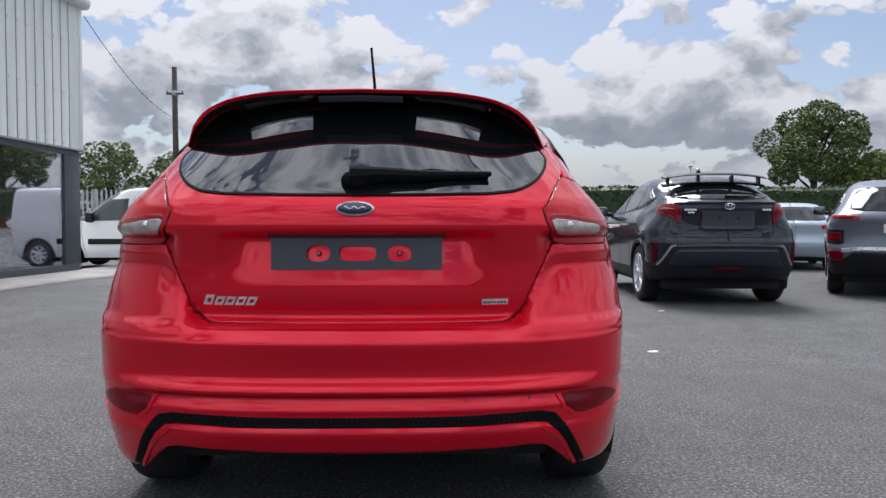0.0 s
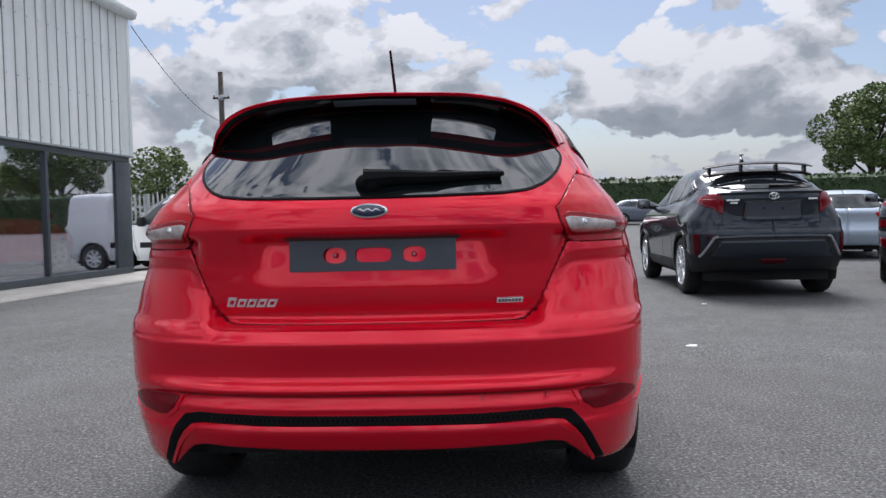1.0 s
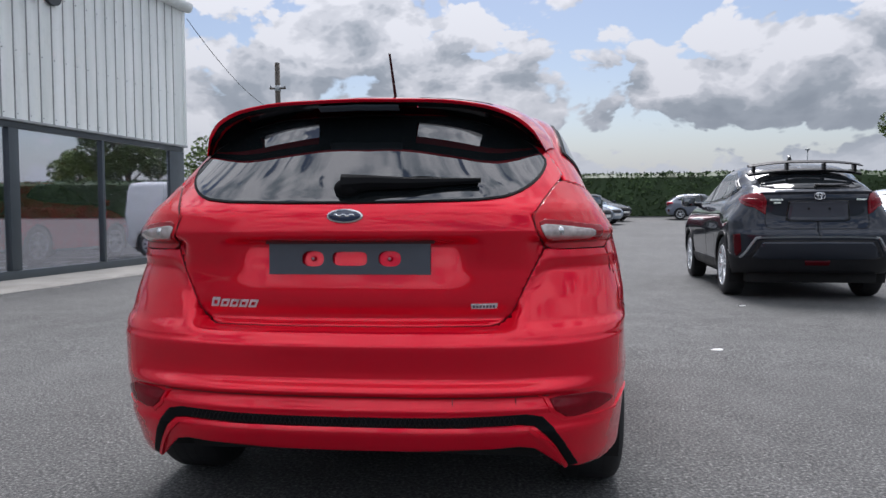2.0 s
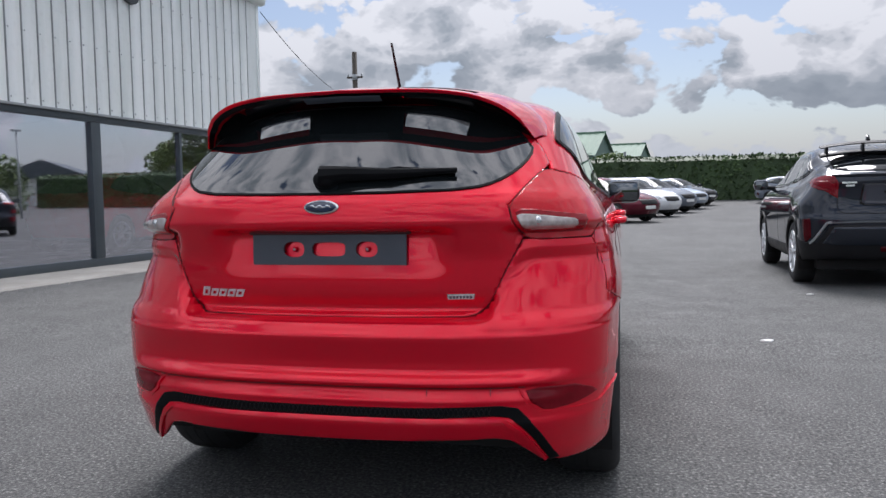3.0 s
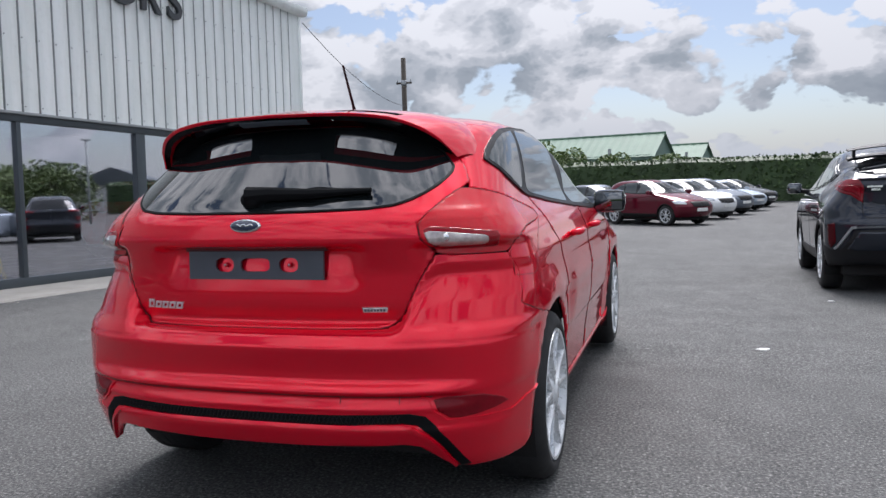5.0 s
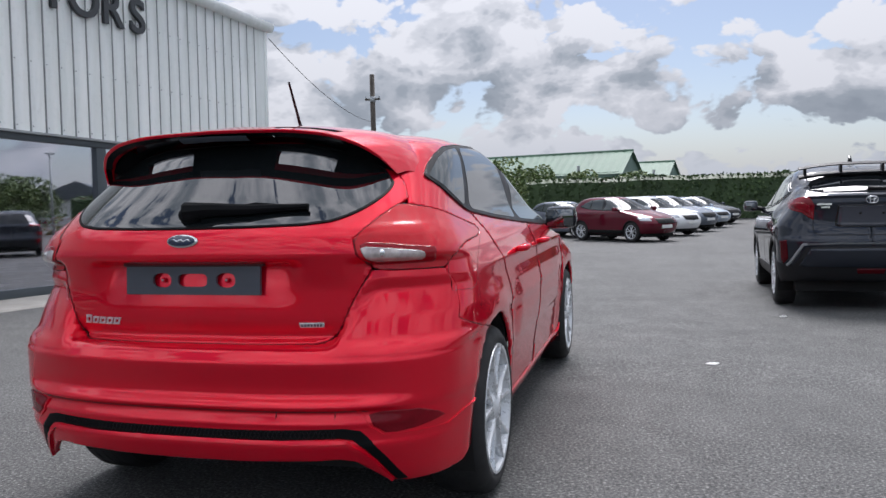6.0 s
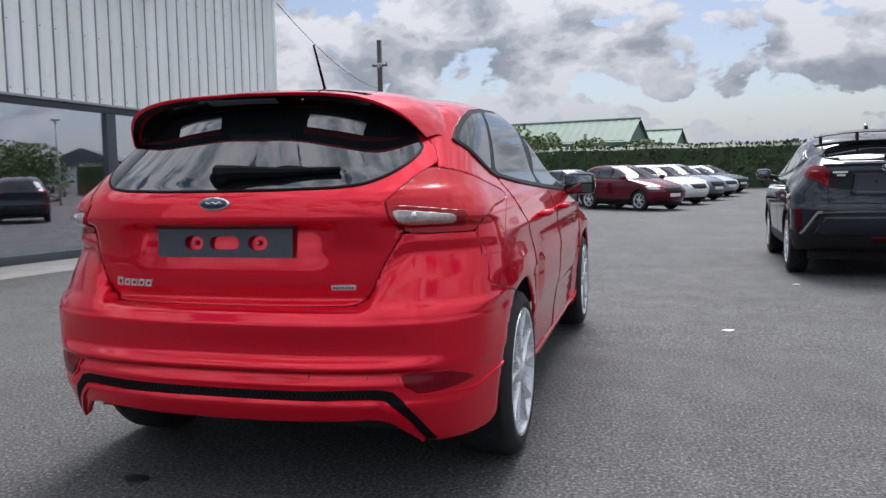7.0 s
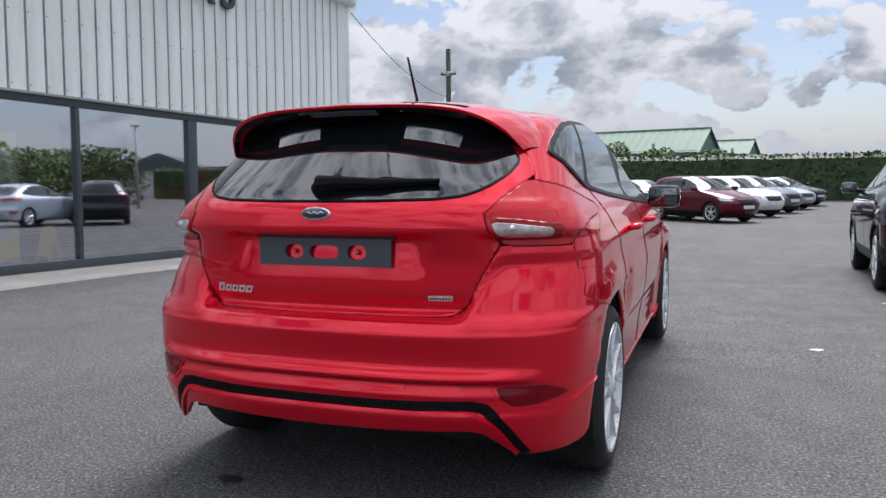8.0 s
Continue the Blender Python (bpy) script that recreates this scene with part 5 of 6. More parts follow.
def grey_crossover():
    gy = 6.40
    car, S = road_car("grey_crossover", pose(3.68, gy, lie(gy), -1.2, 0, -3.0) , GREY_PAINT, "dark grey coupe-style crossover with openwork spoiler and blank plate", 0.975, 0.99, 1.03, 0.0, True, ALLOY, 5, "parked cars", LAMP_WING, "wing", high_waist)
    R = S.rear
    P = lambda n, bm, mt, lb="", par=None, **k: part(n, bm, mt, par or car, lb, **k)
    # plate recess with blank holder
    rc = R([(0.0, 0.975), (0.36, 0.975), (0.33, 0.77), (0.28, 0.755), (0.0, 0.75)])
    tg = P("plate_recess", S.patch(rc + [(-u, v) for u, v in rc[::-1] if abs(u) > 1e-6], 0.04, 0.02, 0.004, 0.01), BLACK_PAINT)
    rc = R([(0.0, 0.962), (0.335, 0.962), (0.31, 0.785), (0.27, 0.77), (0.0, 0.765)])
    P("plate_holder", S.patch(rc + [(-u, v) for u, v in rc[::-1] if abs(u) > 1e-6], 0.04, 0.02, 0.012, 0.01), PLATE_GREY, "blank grey plate holder", tg)
    for x in (-0.11, 0.12):
        p = S.at(S.u_of_x(x, 0.89), 0.89)
        P("screw", lathe(bmesh.new(), [(0.0005, 0.02), (0.012, 0.02), (0.013, 0.0)], Matrix.Translation(p) @ pose(0, 0, 0, 0, 0, -90), 12), DARK, "", tg)
    # tailgate outline, dark lower edge of the glass
    P("tailgate_gap", S.ribbon(R([(-0.55, 0.85), (-0.52, 0.70), (-0.46, 0.68), (0.46, 0.68), (0.52, 0.70), (0.55, 0.85)]), 0.010, 0.001), DARK)
    lip = R([(x, 1.062) for x in (-0.66, -0.45, -0.2, 0, 0.2, 0.45, 0.66)])
    P("tail_lip", S.ribbon(lip, 0.05, 0.022), GREY_PAINT)
    # bumper trim with bright bent ends
    ln = [(-0.76, 0.47), (-0.62, 0.598), (-0.3, 0.606), (0.3, 0.606), (0.62, 0.598), (0.76, 0.47)]
    P("bumper_trim", S.ribbon(R(ln), 0.020, 0.016), TRIM, "satin grey bumper trim")
    pn = R([(0.0, 0.575), (0.56, 0.572), (0.66, 0.47), (0.60, 0.455), (0.0, 0.455)])
    P("bumper_panel", S.patch(pn + [(-u, v) for u, v in pn[::-1] if abs(u) > 1e-6], 0.04, 0.02, 0.013, 0.014), GREY_PAINT, "dark grey bumper panel")
    for s in (1, -1):
        P("trim_end", S.ribbon(R([(0.765 * s, 0.468), (0.625 * s, 0.597), (0.58 * s, 0.602)]), 0.030, 0.022), GALV, "satin trim end")
    mid = R([(0.0, 0.44), (0.13, 0.44), (0.12, 0.39), (0.0, 0.39)])
    P("fog_lamp", S.patch(mid + [(-u, v) for u, v in mid[::-1] if abs(u) > 1e-6], 0.03, 0.02, 0.010, 0.01), LAMP_DEEP, "dark red fog lamp")
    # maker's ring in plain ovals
    p = S.at(0, 1.022)
    bm = bmesh.new()
    for a, b, o in ((0.055, 0.037, 0.0), (0.021, 0.032, 0.0), (0.036, 0.013, 0.014)):
        tube(bm, [p + Vector((a * math.cos(t), -0.014, o + b * math.sin(t))) for t in (2 * math.pi * k / 24 for k in range(25))], 0.005, 6, False)
    P("badge", bm, CHROME, "chrome oval badge")
    # unreadable writing as plain bars
    for x0, x1, v in ((-0.50, -0.36, 0.985), (-0.46, -0.38, 0.955), (0.38, 0.48, 0.985)):
        q = S.at(S.u_of_x((x0 + x1) / 2, v), v)
        P("badge_bar", boxed(x0, x1, q.y - 0.010, q.y + 0.02, q.z - 0.010, q.z + 0.010), CHROME, "", None, smooth=False)
    # openwork roof spoiler: blade, posts and base
    bm = bmesh.new()
    rows = []
    for i in range(25):
        x = -0.61 + 1.22 * i / 24
        k = abs(x) / 0.66
        rows.append([bm.verts.new((x, -0.36 + 0.10 * k ** 3 + dy, 1.545 - 0.05 * k ** 2.5 + dz)) for dy, dz in ((0.0, 0.0), (0.12, 0.028), (0.14, 0.012), (0.02, -0.010))])
    for a, b in zip(rows, rows[1:]):
        for k in range(4):
            bm.faces.new((a[k], b[k], b[(k + 1) % 4], a[(k + 1) % 4]))
    bm.faces.new(rows[0])
    bm.faces.new(rows[-1][::-1])
    bmesh.ops.recalc_face_normals(bm, faces=bm.faces)
    sp = P("spoiler", bm, PLASTIC, "black openwork roof spoiler")
    for x in (-0.545, -0.20, 0.20, 0.545):
        y0 = -0.24 if abs(x) > 0.4 else -0.31
        bm = boxed(x - 0.013, x + 0.013, y0, y0 + 0.10, 1.43, 1.535, 0.008)
        P("spoiler_post", bm, PLASTIC, "", sp)
    bm = bmesh.new()
    rows = []
    for i in range(25):
        x = -0.61 + 1.22 * i / 24
        k = abs(x) / 0.66
        rows.append([bm.verts.new((x, -0.33 + 0.09 * k ** 3 + dy, 1.455 - 0.05 * k ** 2.5 + dz)) for dy, dz in ((0.0, 0.0), (0.12, 0.03), (0.14, 0.01), (0.02, -0.022))])
    for a, b in zip(rows, rows[1:]):
        for k in range(4):
            bm.faces.new((a[k], b[k], b[(k + 1) % 4], a[(k + 1) % 4]))
    bmesh.ops.recalc_face_normals(bm, faces=bm.faces)
    P("spoiler_base", bm, PLASTIC, "", sp)
    bm = bmesh.new()
    prism(bm, [(-0.06, 0), (0.06, 0), (0.035, 0.055), (0.01, 0.07)], 0.03, Matrix.Translation((-0.015, 0.40, 1.605)) @ pose(0, 0, 0, 90, 0, 90))
    P("aerial", bm, BLACK_PAINT, "shark-fin aerial")
    u0 = [(-0.02, 1.12), (0.2, 1.115), (0.42, 1.13)]
    P("rear_wiper", tube(bmesh.new(), [S.at(S.u_of_x(x, v), v) + S.normal(S.u_of_x(x, v), v) * 0.02 for x, v in u0], [0.02, 0.012, 0.006], 8), PLASTIC)


grey_crossover()


def row_of_cars():
    ky = 7.1
    car, S = road_car("grey_crossover", pose(6.55, ky, lie(ky), 0, 0, -27), MID_GREY, "mid-grey crossover with black lower cladding and red tail lamps", 1.0, 0.95, 1.02, 0.12, True, ALLOY, 5, "parked cars", None, "slim")
    pl = S.at(0, 0.90)
    part("bumper_strip", S.ribbon(S.rear([(-0.72, 0.60), (-0.5, 0.63), (0.5, 0.63), (0.72, 0.60)]), 0.06, 0.014), ALLOY, car, "silver bumper strip")
    part("rear_plate", boxed(-0.26, 0.26, pl.y - 0.02, pl.y, 0.85, 0.96, 0.003), PAPER, car, "pale blank number plate")
    sy = 13.6
    road_car("silver_hatchback", pose(8.15, sy, lie(sy), -0.8, 0, -20), SILVER_BLUE, "pale silver-blue hatchback with red tail lamps", 1.0, 1.0, 0.95, -0.05, False, ALLOY, 7, "parked cars", None, "block")
    # the row facing the yard, one behind the other
    d = Vector((0.74, -0.67, 0))
    specs = [(0.35, 27.2, MAROON, "maroon crossover with silver wheels facing the yard", 1.03, 1.0, 1.09),
             (1.42, 31.2, WHITE_PAINT, "white crossover with silver wheels in the parked row", 1.0, 1.0, 1.08),
             (2.35, 34.6, MID_GREY, "grey crossover in the parked row", 1.0, 1.0, 1.08),
             (3.2, 38.0, SILVER_BLUE, "silver-blue hatchback in the parked row", 1.0, 1.0, 0.97),
             (4.05, 41.5, GREY_PAINT, "dark grey hatchback at the end of the parked row", 1.0, 1.0, 0.97)]
    yaw = math.degrees(math.atan2(-d.x, d.y))
    for x, y, mt, lb, kw, kl, kh in specs:
        c = Vector((x, y, 0)) - d * 1.35
        road_car("parked_car", pose(c.x, c.y, lie(y), 0, 0, yaw), mt, lb, kw, kl, kh, 0.30, mt in (MAROON, MID_GREY), ALLOY, 5, "parked row by the hedge")
    for x, y, mt, lb in ((-3.0, 31.5, MID_GREY, "grey car parked behind the maroon crossover"), (-6.2, 33.0, SILVER_BLUE, "silver car parked in front of the hedge")):
        road_car("parked_car", pose(x, y, lie(y), 0, 0, yaw), mt, lb, 1.0, 1.0, 1.0, 0.15, False, ALLOY, 5, "parked row by the hedge")
    # cars mirrored in the showroom's panes
    road_car("parked_car", pose(-3.4, 18.0, lie(18.0), 0, 0, 80), SILVER_BLUE, "silver hatchback parked in the middle of the yard", 1.0, 1.0, 0.95, 0.1, False, ALLOY, 5)
    road_car("parked_car", pose(6.9, 16.4, lie(16.4), 0, 0, -52), GREY_PAINT, "dark grey crossover parked with its back to the showroom", 1.0, 0.95, 1.04, 0.2, True, ALLOY, 5, "parked cars", None, "slim")
    # two cars seen past the grey crossover
    for x, y, mt, lb, yw in ((11.5, 40.0, WHITE_PAINT, "white hatchback in front of the hedge", -100), (9.0, 42.5, MID_GREY, "dark hatchback in front of the hedge", -100)):
        road_car("parked_car", pose(x, y, lie(y), 0, 0, yw), mt, lb, 1.0, 1.0, 0.95, 0.1, False, ALLOY, 5, "parked row by the hedge")


row_of_cars()


def white_van():
    """A small panel van side-on; local +y is its nose."""
    y0 = 14.5
    van = thing("white_van", pose(-4.9, y0, lie(y0), 0, 0, 90), "small white panel van with a black side strip", "van")
    P = lambda n, bm, mt, lb="", par=None, **k: part(n, bm, mt, par or van, lb, **k)
    rows = []
    for v, z, w, yr, yf, dr, df in ((0.25, 0.25, 0.82, -0.65, 3.40, 0.2, 0.5), (0.45, 0.45, 0.87, -0.75, 3.52, 0.22, 0.55), (0.8, 0.8, 0.885, -0.76, 3.50, 0.22, 0.6), (0.95, 0.95, 0.88, -0.76, 3.25, 0.22, 0.6), (1.08, 1.08, 0.87, -0.76, 2.72, 0.22, 0.55), (1.2, 1.2, 0.85, -0.75, 2.48, 0.22, 0.5), (1.5, 1.5, 0.80, -0.74, 2.05, 0.22, 0.45), (1.7, 1.7, 0.74, -0.72, 1.72, 0.22, 0.4), (1.77, 1.77, 0.66, -0.68, 1.5, 0.2, 0.35), (1.81, 1.80, 0.4, -0.4, 1.2, 0.2, 0.3), (1.83, 1.815, 0.01, 0.4, 0.42, 0.01, 0.01)):
        rows.append((v, z, w, yr, yf, dr, 3.2, df, 2.4))
    S = Shell(rows)
    Sd = S.side
    ac = lambda yc, a0, a1: arc(yc, 0.32, 0.37, a0, a1)
    right = [(0.001, 0.30)] + Sd(ac(0, 188, -8)) + Sd([(0.45, 0.27), (2.2, 0.27)]) + Sd(ac(2.70, 188, -8)) + [(2.999, 0.28), (2.999, 1.825), (0.001, 1.825)]
    P("body", S.patch(right, 0.05, 0.04), WHITE_PAINT)
    P("body", S.patch([(-u, v) for u, v in right][::-1], 0.05, 0.04), WHITE_PAINT)
    P("underbody", boxed(-0.7, 0.7, -0.55, 3.2, 0.2, 0.34, 0.02), DARK)
    for s in (1, -1):
        flip = (lambda q: q) if s > 0 else (lambda q: [(-u, v) for u, v in q][::-1])
        P("door_window", S.patch(flip(Sd([(1.35, 1.08), (2.42, 1.06), (2.22, 1.22), (1.80, 1.52), (1.35, 1.55)])), 0.05, 0.03, 0.006, 0.01), SIDE_GLASS)
        P("side_strip", S.patch(flip(Sd([(0.45, 0.56), (2.22, 0.56), (2.22, 0.68), (0.45, 0.68)])), 0.05, 0.03, 0.012, 0.014), PLASTIC, "black rubbing strip")
        P("door_gap", S.ribbon(flip(Sd([(1.24, 0.30), (1.24, 1.6)])), 0.01, 0.001), DARK)
        P("door_gap", S.ribbon(flip(Sd([(2.28, 0.30), (2.36, 0.8), (2.34, 1.05)])), 0.01, 0.001), DARK)
        P("headlamp", S.patch(flip(Sd([(3.0, 0.74), (3.42, 0.76), (3.30, 0.92), (2.9, 0.95)])), 0.04, 0.03, 0.008, 0.01), HEADLAMP)
        mh = new("door_mirror")
        mh.parent = van
        P("mirror_shell", boxed(0.90 if s > 0 else -1.08, 1.08 if s > 0 else -0.90, 2.05, 2.2, 1.03, 1.25, 0.05), PLASTIC, "", mh)
        P("mirror_arm", tube(bmesh.new(), [(0.82 * s, 2.12, 1.08), (0.95 * s, 2.12, 1.1)], 0.025, 8), PLASTIC, "", mh)
        for yc in (0.0, 2.70):
            wheel(van, 0.88 * s, yc, 0.32, 0.32, 0.20, 0.2, 8, ALLOY, DARK)
            well(van, yc, 0.32, 0.374, 0.6 * s, 0.865 * s)
    ws = [(2.25, 1.08), (2.999, 1.08), (2.999, 1.66), (2.25, 1.66)]
    P("windscreen", S.patch(ws, 0.05, 0.04, 0.006, 0.01), GLASS)
    P("windscreen", S.patch([(-u, v) for u, v in ws][::-1], 0.05, 0.04, 0.006, 0.01), GLASS)


white_van()

# ---------------------------------------------------------------- showroom
FAC = pose(-7.6, 0, 0, 0, 0, -4.2) @ pose(0, 0, 0, -1.13, 0, 0)       # local x points out of the facade, local y runs along it, downhill with the yard
Y0, Y1, HEAD, EAVE, SILL = -9.0, 12.25, 2.42, 5.22, 0.107


def showroom():
    hall = thing("showroom", FAC, "white ribbed-metal car showroom with a dark grey glazed front", "building", "", "structure")
    P = lambda n, bm, mt, lb="", par=None, **k: part(n, bm, mt, par or hall, lb, **k)
    # ribbed sheet: broad flat pans parted by narrow grooves
    bm = bmesh.new()
    pts = [(0.048, Y1 + 0.05)]
    y = Y1 - 0.083
    while y > Y0:
        pts += [(0.048, y), (0.048, y - 0.232), (0.044, y - 0.238), (0.014, y - 0.243), (0.014, y - 0.2705), (0.044, y - 0.2755)]
        y -= 0.2757
    a = [bm.verts.new((x, yy, HEAD + 0.02)) for x, yy in pts]
    b = [bm.verts.new((x, yy, EAVE)) for x, yy in pts]
    for k in range(len(pts) - 1):
        # groove faces take the greyer material, which carries their shade as well as grime
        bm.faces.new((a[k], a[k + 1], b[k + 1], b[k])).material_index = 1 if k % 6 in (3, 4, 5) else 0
    sheet = P("cladding", bm, CLADDING, "white ribbed metal cladding, grooves greyed for shade and grime", angle=15)
    sheet.data.materials.append(CLAD_JOINT_SHADE)
    bm = bmesh.new()
    pts = []
    x = 0.02
    while x > -14:
        pts += [(x, Y1 + 0.05), (x - 0.245, Y1 + 0.05), (x - 0.262, Y1 + 0.085), (x - 0.286, Y1 + 0.085), (x - 0.3, Y1 + 0.05)]
        x -= 0.3
    a = [bm.verts.new((xx, yy, -0.4)) for xx, yy in pts]
    b = [bm.verts.new((xx, yy, EAVE)) for xx, yy in pts]
    for k in range(len(pts) - 1):
        bm.faces.new((a[k], a[k + 1], b[k + 1], b[k]))
    P("cladding", bm, CLADDING, "", angle=15)
    P("corner_trim", boxed(0.0, 0.075, Y1 + 0.02, Y1 + 0.11, HEAD + 0.01, EAVE + 0.02, 0.006), CLADDING)
    # drip trim under the sheet, eaves gutter, roof
    P("drip_trim", boxed(-0.02, 0.085, Y0, Y1 + 0.12, HEAD - 0.015, HEAD + 0.02, 0.004), GALV)
    bm = bmesh.new()
    rows = []
    for yy in (Y0, Y1 + 0.2):
        rows.append([bm.verts.new((0.02 + dx, yy, EAVE + dz)) for dx, dz in ((0.0, 0.0), (0.06, -0.02), (0.16, 0.0), (0.19, 0.08), (0.19, 0.16), (0.0, 0.20))])
    for k in range(6):
        bm.faces.new((rows[0][k], rows[1][k], rows[1][(k + 1) % 6], rows[0][(k + 1) % 6]))
    bm.faces.new(rows[1])
    P("gutter", bm, CLADDING, "white eaves gutter")
    P("roof", boxed(-14, 0.05, Y0, Y1 + 0.12, EAVE + 0.10, EAVE + 0.2), CLADDING)
    # inside: floor, back and end walls, ceiling
    inner = Mat("inner_wall", (0.72, 0.73, 0.74), 0.8).vary(0.85, 1.05, 0.5, 8).m
    P("inner_floor", boxed(-9, -0.1, Y0, Y1, -0.3, SILL + 0.08), Mat("floor_tiles", (0.50, 0.50, 0.48), 0.25).vary(0.85, 1.05, 1, 30, (0.15, 0.35)).m)
    P("inner_wall", boxed(-9.1, -8.9, Y0, Y1, -0.3, EAVE), inner)
    P("inner_wall", boxed(-9, 0.0, Y0 - 0.1, Y0, -0.3, EAVE), inner)
    P("inner_wall", boxed(-9, -0.16, Y1 - 0.05, Y1 + 0.03, -0.3, EAVE), inner)
    P("inner_ceiling", boxed(-9, -0.05, Y0, Y1, 3.0, 3.1), inner)
    P("head_wall", boxed(-0.12, 0.0, Y0, Y1, HEAD, 3.1), inner)
    # frames: head, sill, thick posts, thin posts, corner pier
    P("window_head", boxed(-0.07, 0.03, Y0, Y1, HEAD - 0.11, HEAD - 0.015, 0.004), FRAME_GREY)
    P("window_sill", boxed(-0.07, 0.05, Y0, Y1, SILL - 0.06, SILL + 0.09, 0.004), FRAME_GREY)
    P("pier", boxed(-0.16, 0.02, 11.76, Y1 + 0.06, -0.4, HEAD - 0.115, 0.006), FRAME_GREY, "dark grey corner pier")
    thick, thin = [-5.85, -1.45, 2.98, 7.46], [-8.0, -3.65, 0.75, 5.22, 9.58]
    for yy in thick:
        P("post", boxed(-0.08, 0.035, yy - 0.10, yy + 0.10, SILL + 0.093, HEAD - 0.113, 0.004), FRAME_GREY)
    for yy in thin:
        P("post", boxed(-0.07, 0.03, yy - 0.035, yy + 0.035, SILL + 0.093, HEAD - 0.113, 0.004), FRAME_GREY)
    edges = sorted([Y0] + thick + thin + [11.76])
    for a0, b0 in zip(edges, edges[1:]):
        pane = P("pane", boxed(-0.03, -0.018, a0 + 0.02, b0 - 0.02, SILL + 0.08, HEAD - 0.10), PANE, "", smooth=False)
        pane.visible_shadow = False
    # sign letters on the sheet
    for i, ch in enumerate("TORS"):
        lettering(hall, ch, 0.80, Matrix.Translation((0.085, 6.57 + 0.587 * i, 4.32)) @ pose(0, 0, 0, 90, 0, 90), SIGN_GREY, 0.03, "sign_letter", "dark grey raised sign letter")
    # sheet screws
    bm = bmesh.new()
    for k in range(60):
        y = Y1 - 0.083 - 0.2757 * k - 0.215
        for z in (HEAD + 0.10, 3.45, 4.45):
            bmesh.ops.create_cone(bm, cap_ends=True, segments=6, radius1=0.011, radius2=0.008, depth=0.012, matrix=Matrix.Translation((0.052, y, z)) @ pose(0, 0, 0, 0, 90, 0))
    P("sheet_screws", bm, GALV)["kind"] = "stuff"


showroom()


def pavement():
    bm = bmesh.new()
    rows = []
    for k in range(48):
        y = -10 + 0.5 * k
        edge = 1.02 + (0.10 * max(0, y - 9.5) ** 1.4 if y > 9.5 else 0)
        rows.append([bm.verts.new(FAC @ Vector(p)) for p in ((-0.05, y, SILL - 0.03), (edge - 0.03, y, SILL - 0.055), (edge, y, SILL - 0.085), (edge + 0.01, y, -0.75))])
    for a, b in zip(rows, rows[1:]):
        for k in range(3):
            bm.faces.new((a[k], b[k], b[k + 1], a[k + 1]))
    bmesh.ops.recalc_face_normals(bm, faces=bm.faces)
    tagged(add("pavement", bm, CONCRETE), "pale concrete pavement strip with a low kerb", "pavement", kind="structure")


pavement()


def kerb_debris():
    """Fine grit and flakes swept against the kerb."""
    rng = random.Random(12)
    bm = bmesh.new()
    for _ in range(170):
        y = rng.uniform(2.5, 9.6)
        p = FAC @ Vector((1.04 + abs(rng.gauss(0, 0.09)), y, 0))
        p.z = lie(p.y) + 0.002
        r = rng.choice((0.006, 0.008, 0.012, 0.018)) * rng.uniform(0.7, 1.3)
        a = rng.uniform(0, 6.28)
        ring = [bm.verts.new(p + Vector((r * math.cos(a + k * 2.1) * rng.uniform(0.7, 1.4), r * math.sin(a + k * 2.1), 0.0))) for k in range(3)]
        top = bm.verts.new(p + Vector((0, 0, r * 0.7)))
        for k in range(3):
            bm.faces.new((ring[k], ring[(k + 1) % 3], top))
    tagged(add("kerb_grit", bm, CONCRETE, None, "", False), "pale grit and flakes lying along the kerb", "debris", kind="stuff")


kerb_debris()


def wet_floor_sign():
    ob = thing("floor_sign", FAC @ pose(-0.17, 4.86, SILL + 0.08, 0, 0, 12) @ Matrix.Scale(0.8, 4), "yellow folding wet-floor sign standing inside the window", "sign")
    for s in (1, -1):
        bm = bmesh.new()
        prism(bm, [(-0.15, 0), (-0.11, 0), (-0.10, 0.10), (0.10, 0.10), (0.11, 0), (0.15, 0), (0.10, 0.60), (0.06, 0.63), (-0.06, 0.63), (-0.10, 0.60)], 0.012, pose(0, 0.15 * s, 0, 90 + 13 * s, 0, 0))
        part("leaf", bm, YELLOW, ob, "", False)


wet_floor_sign()


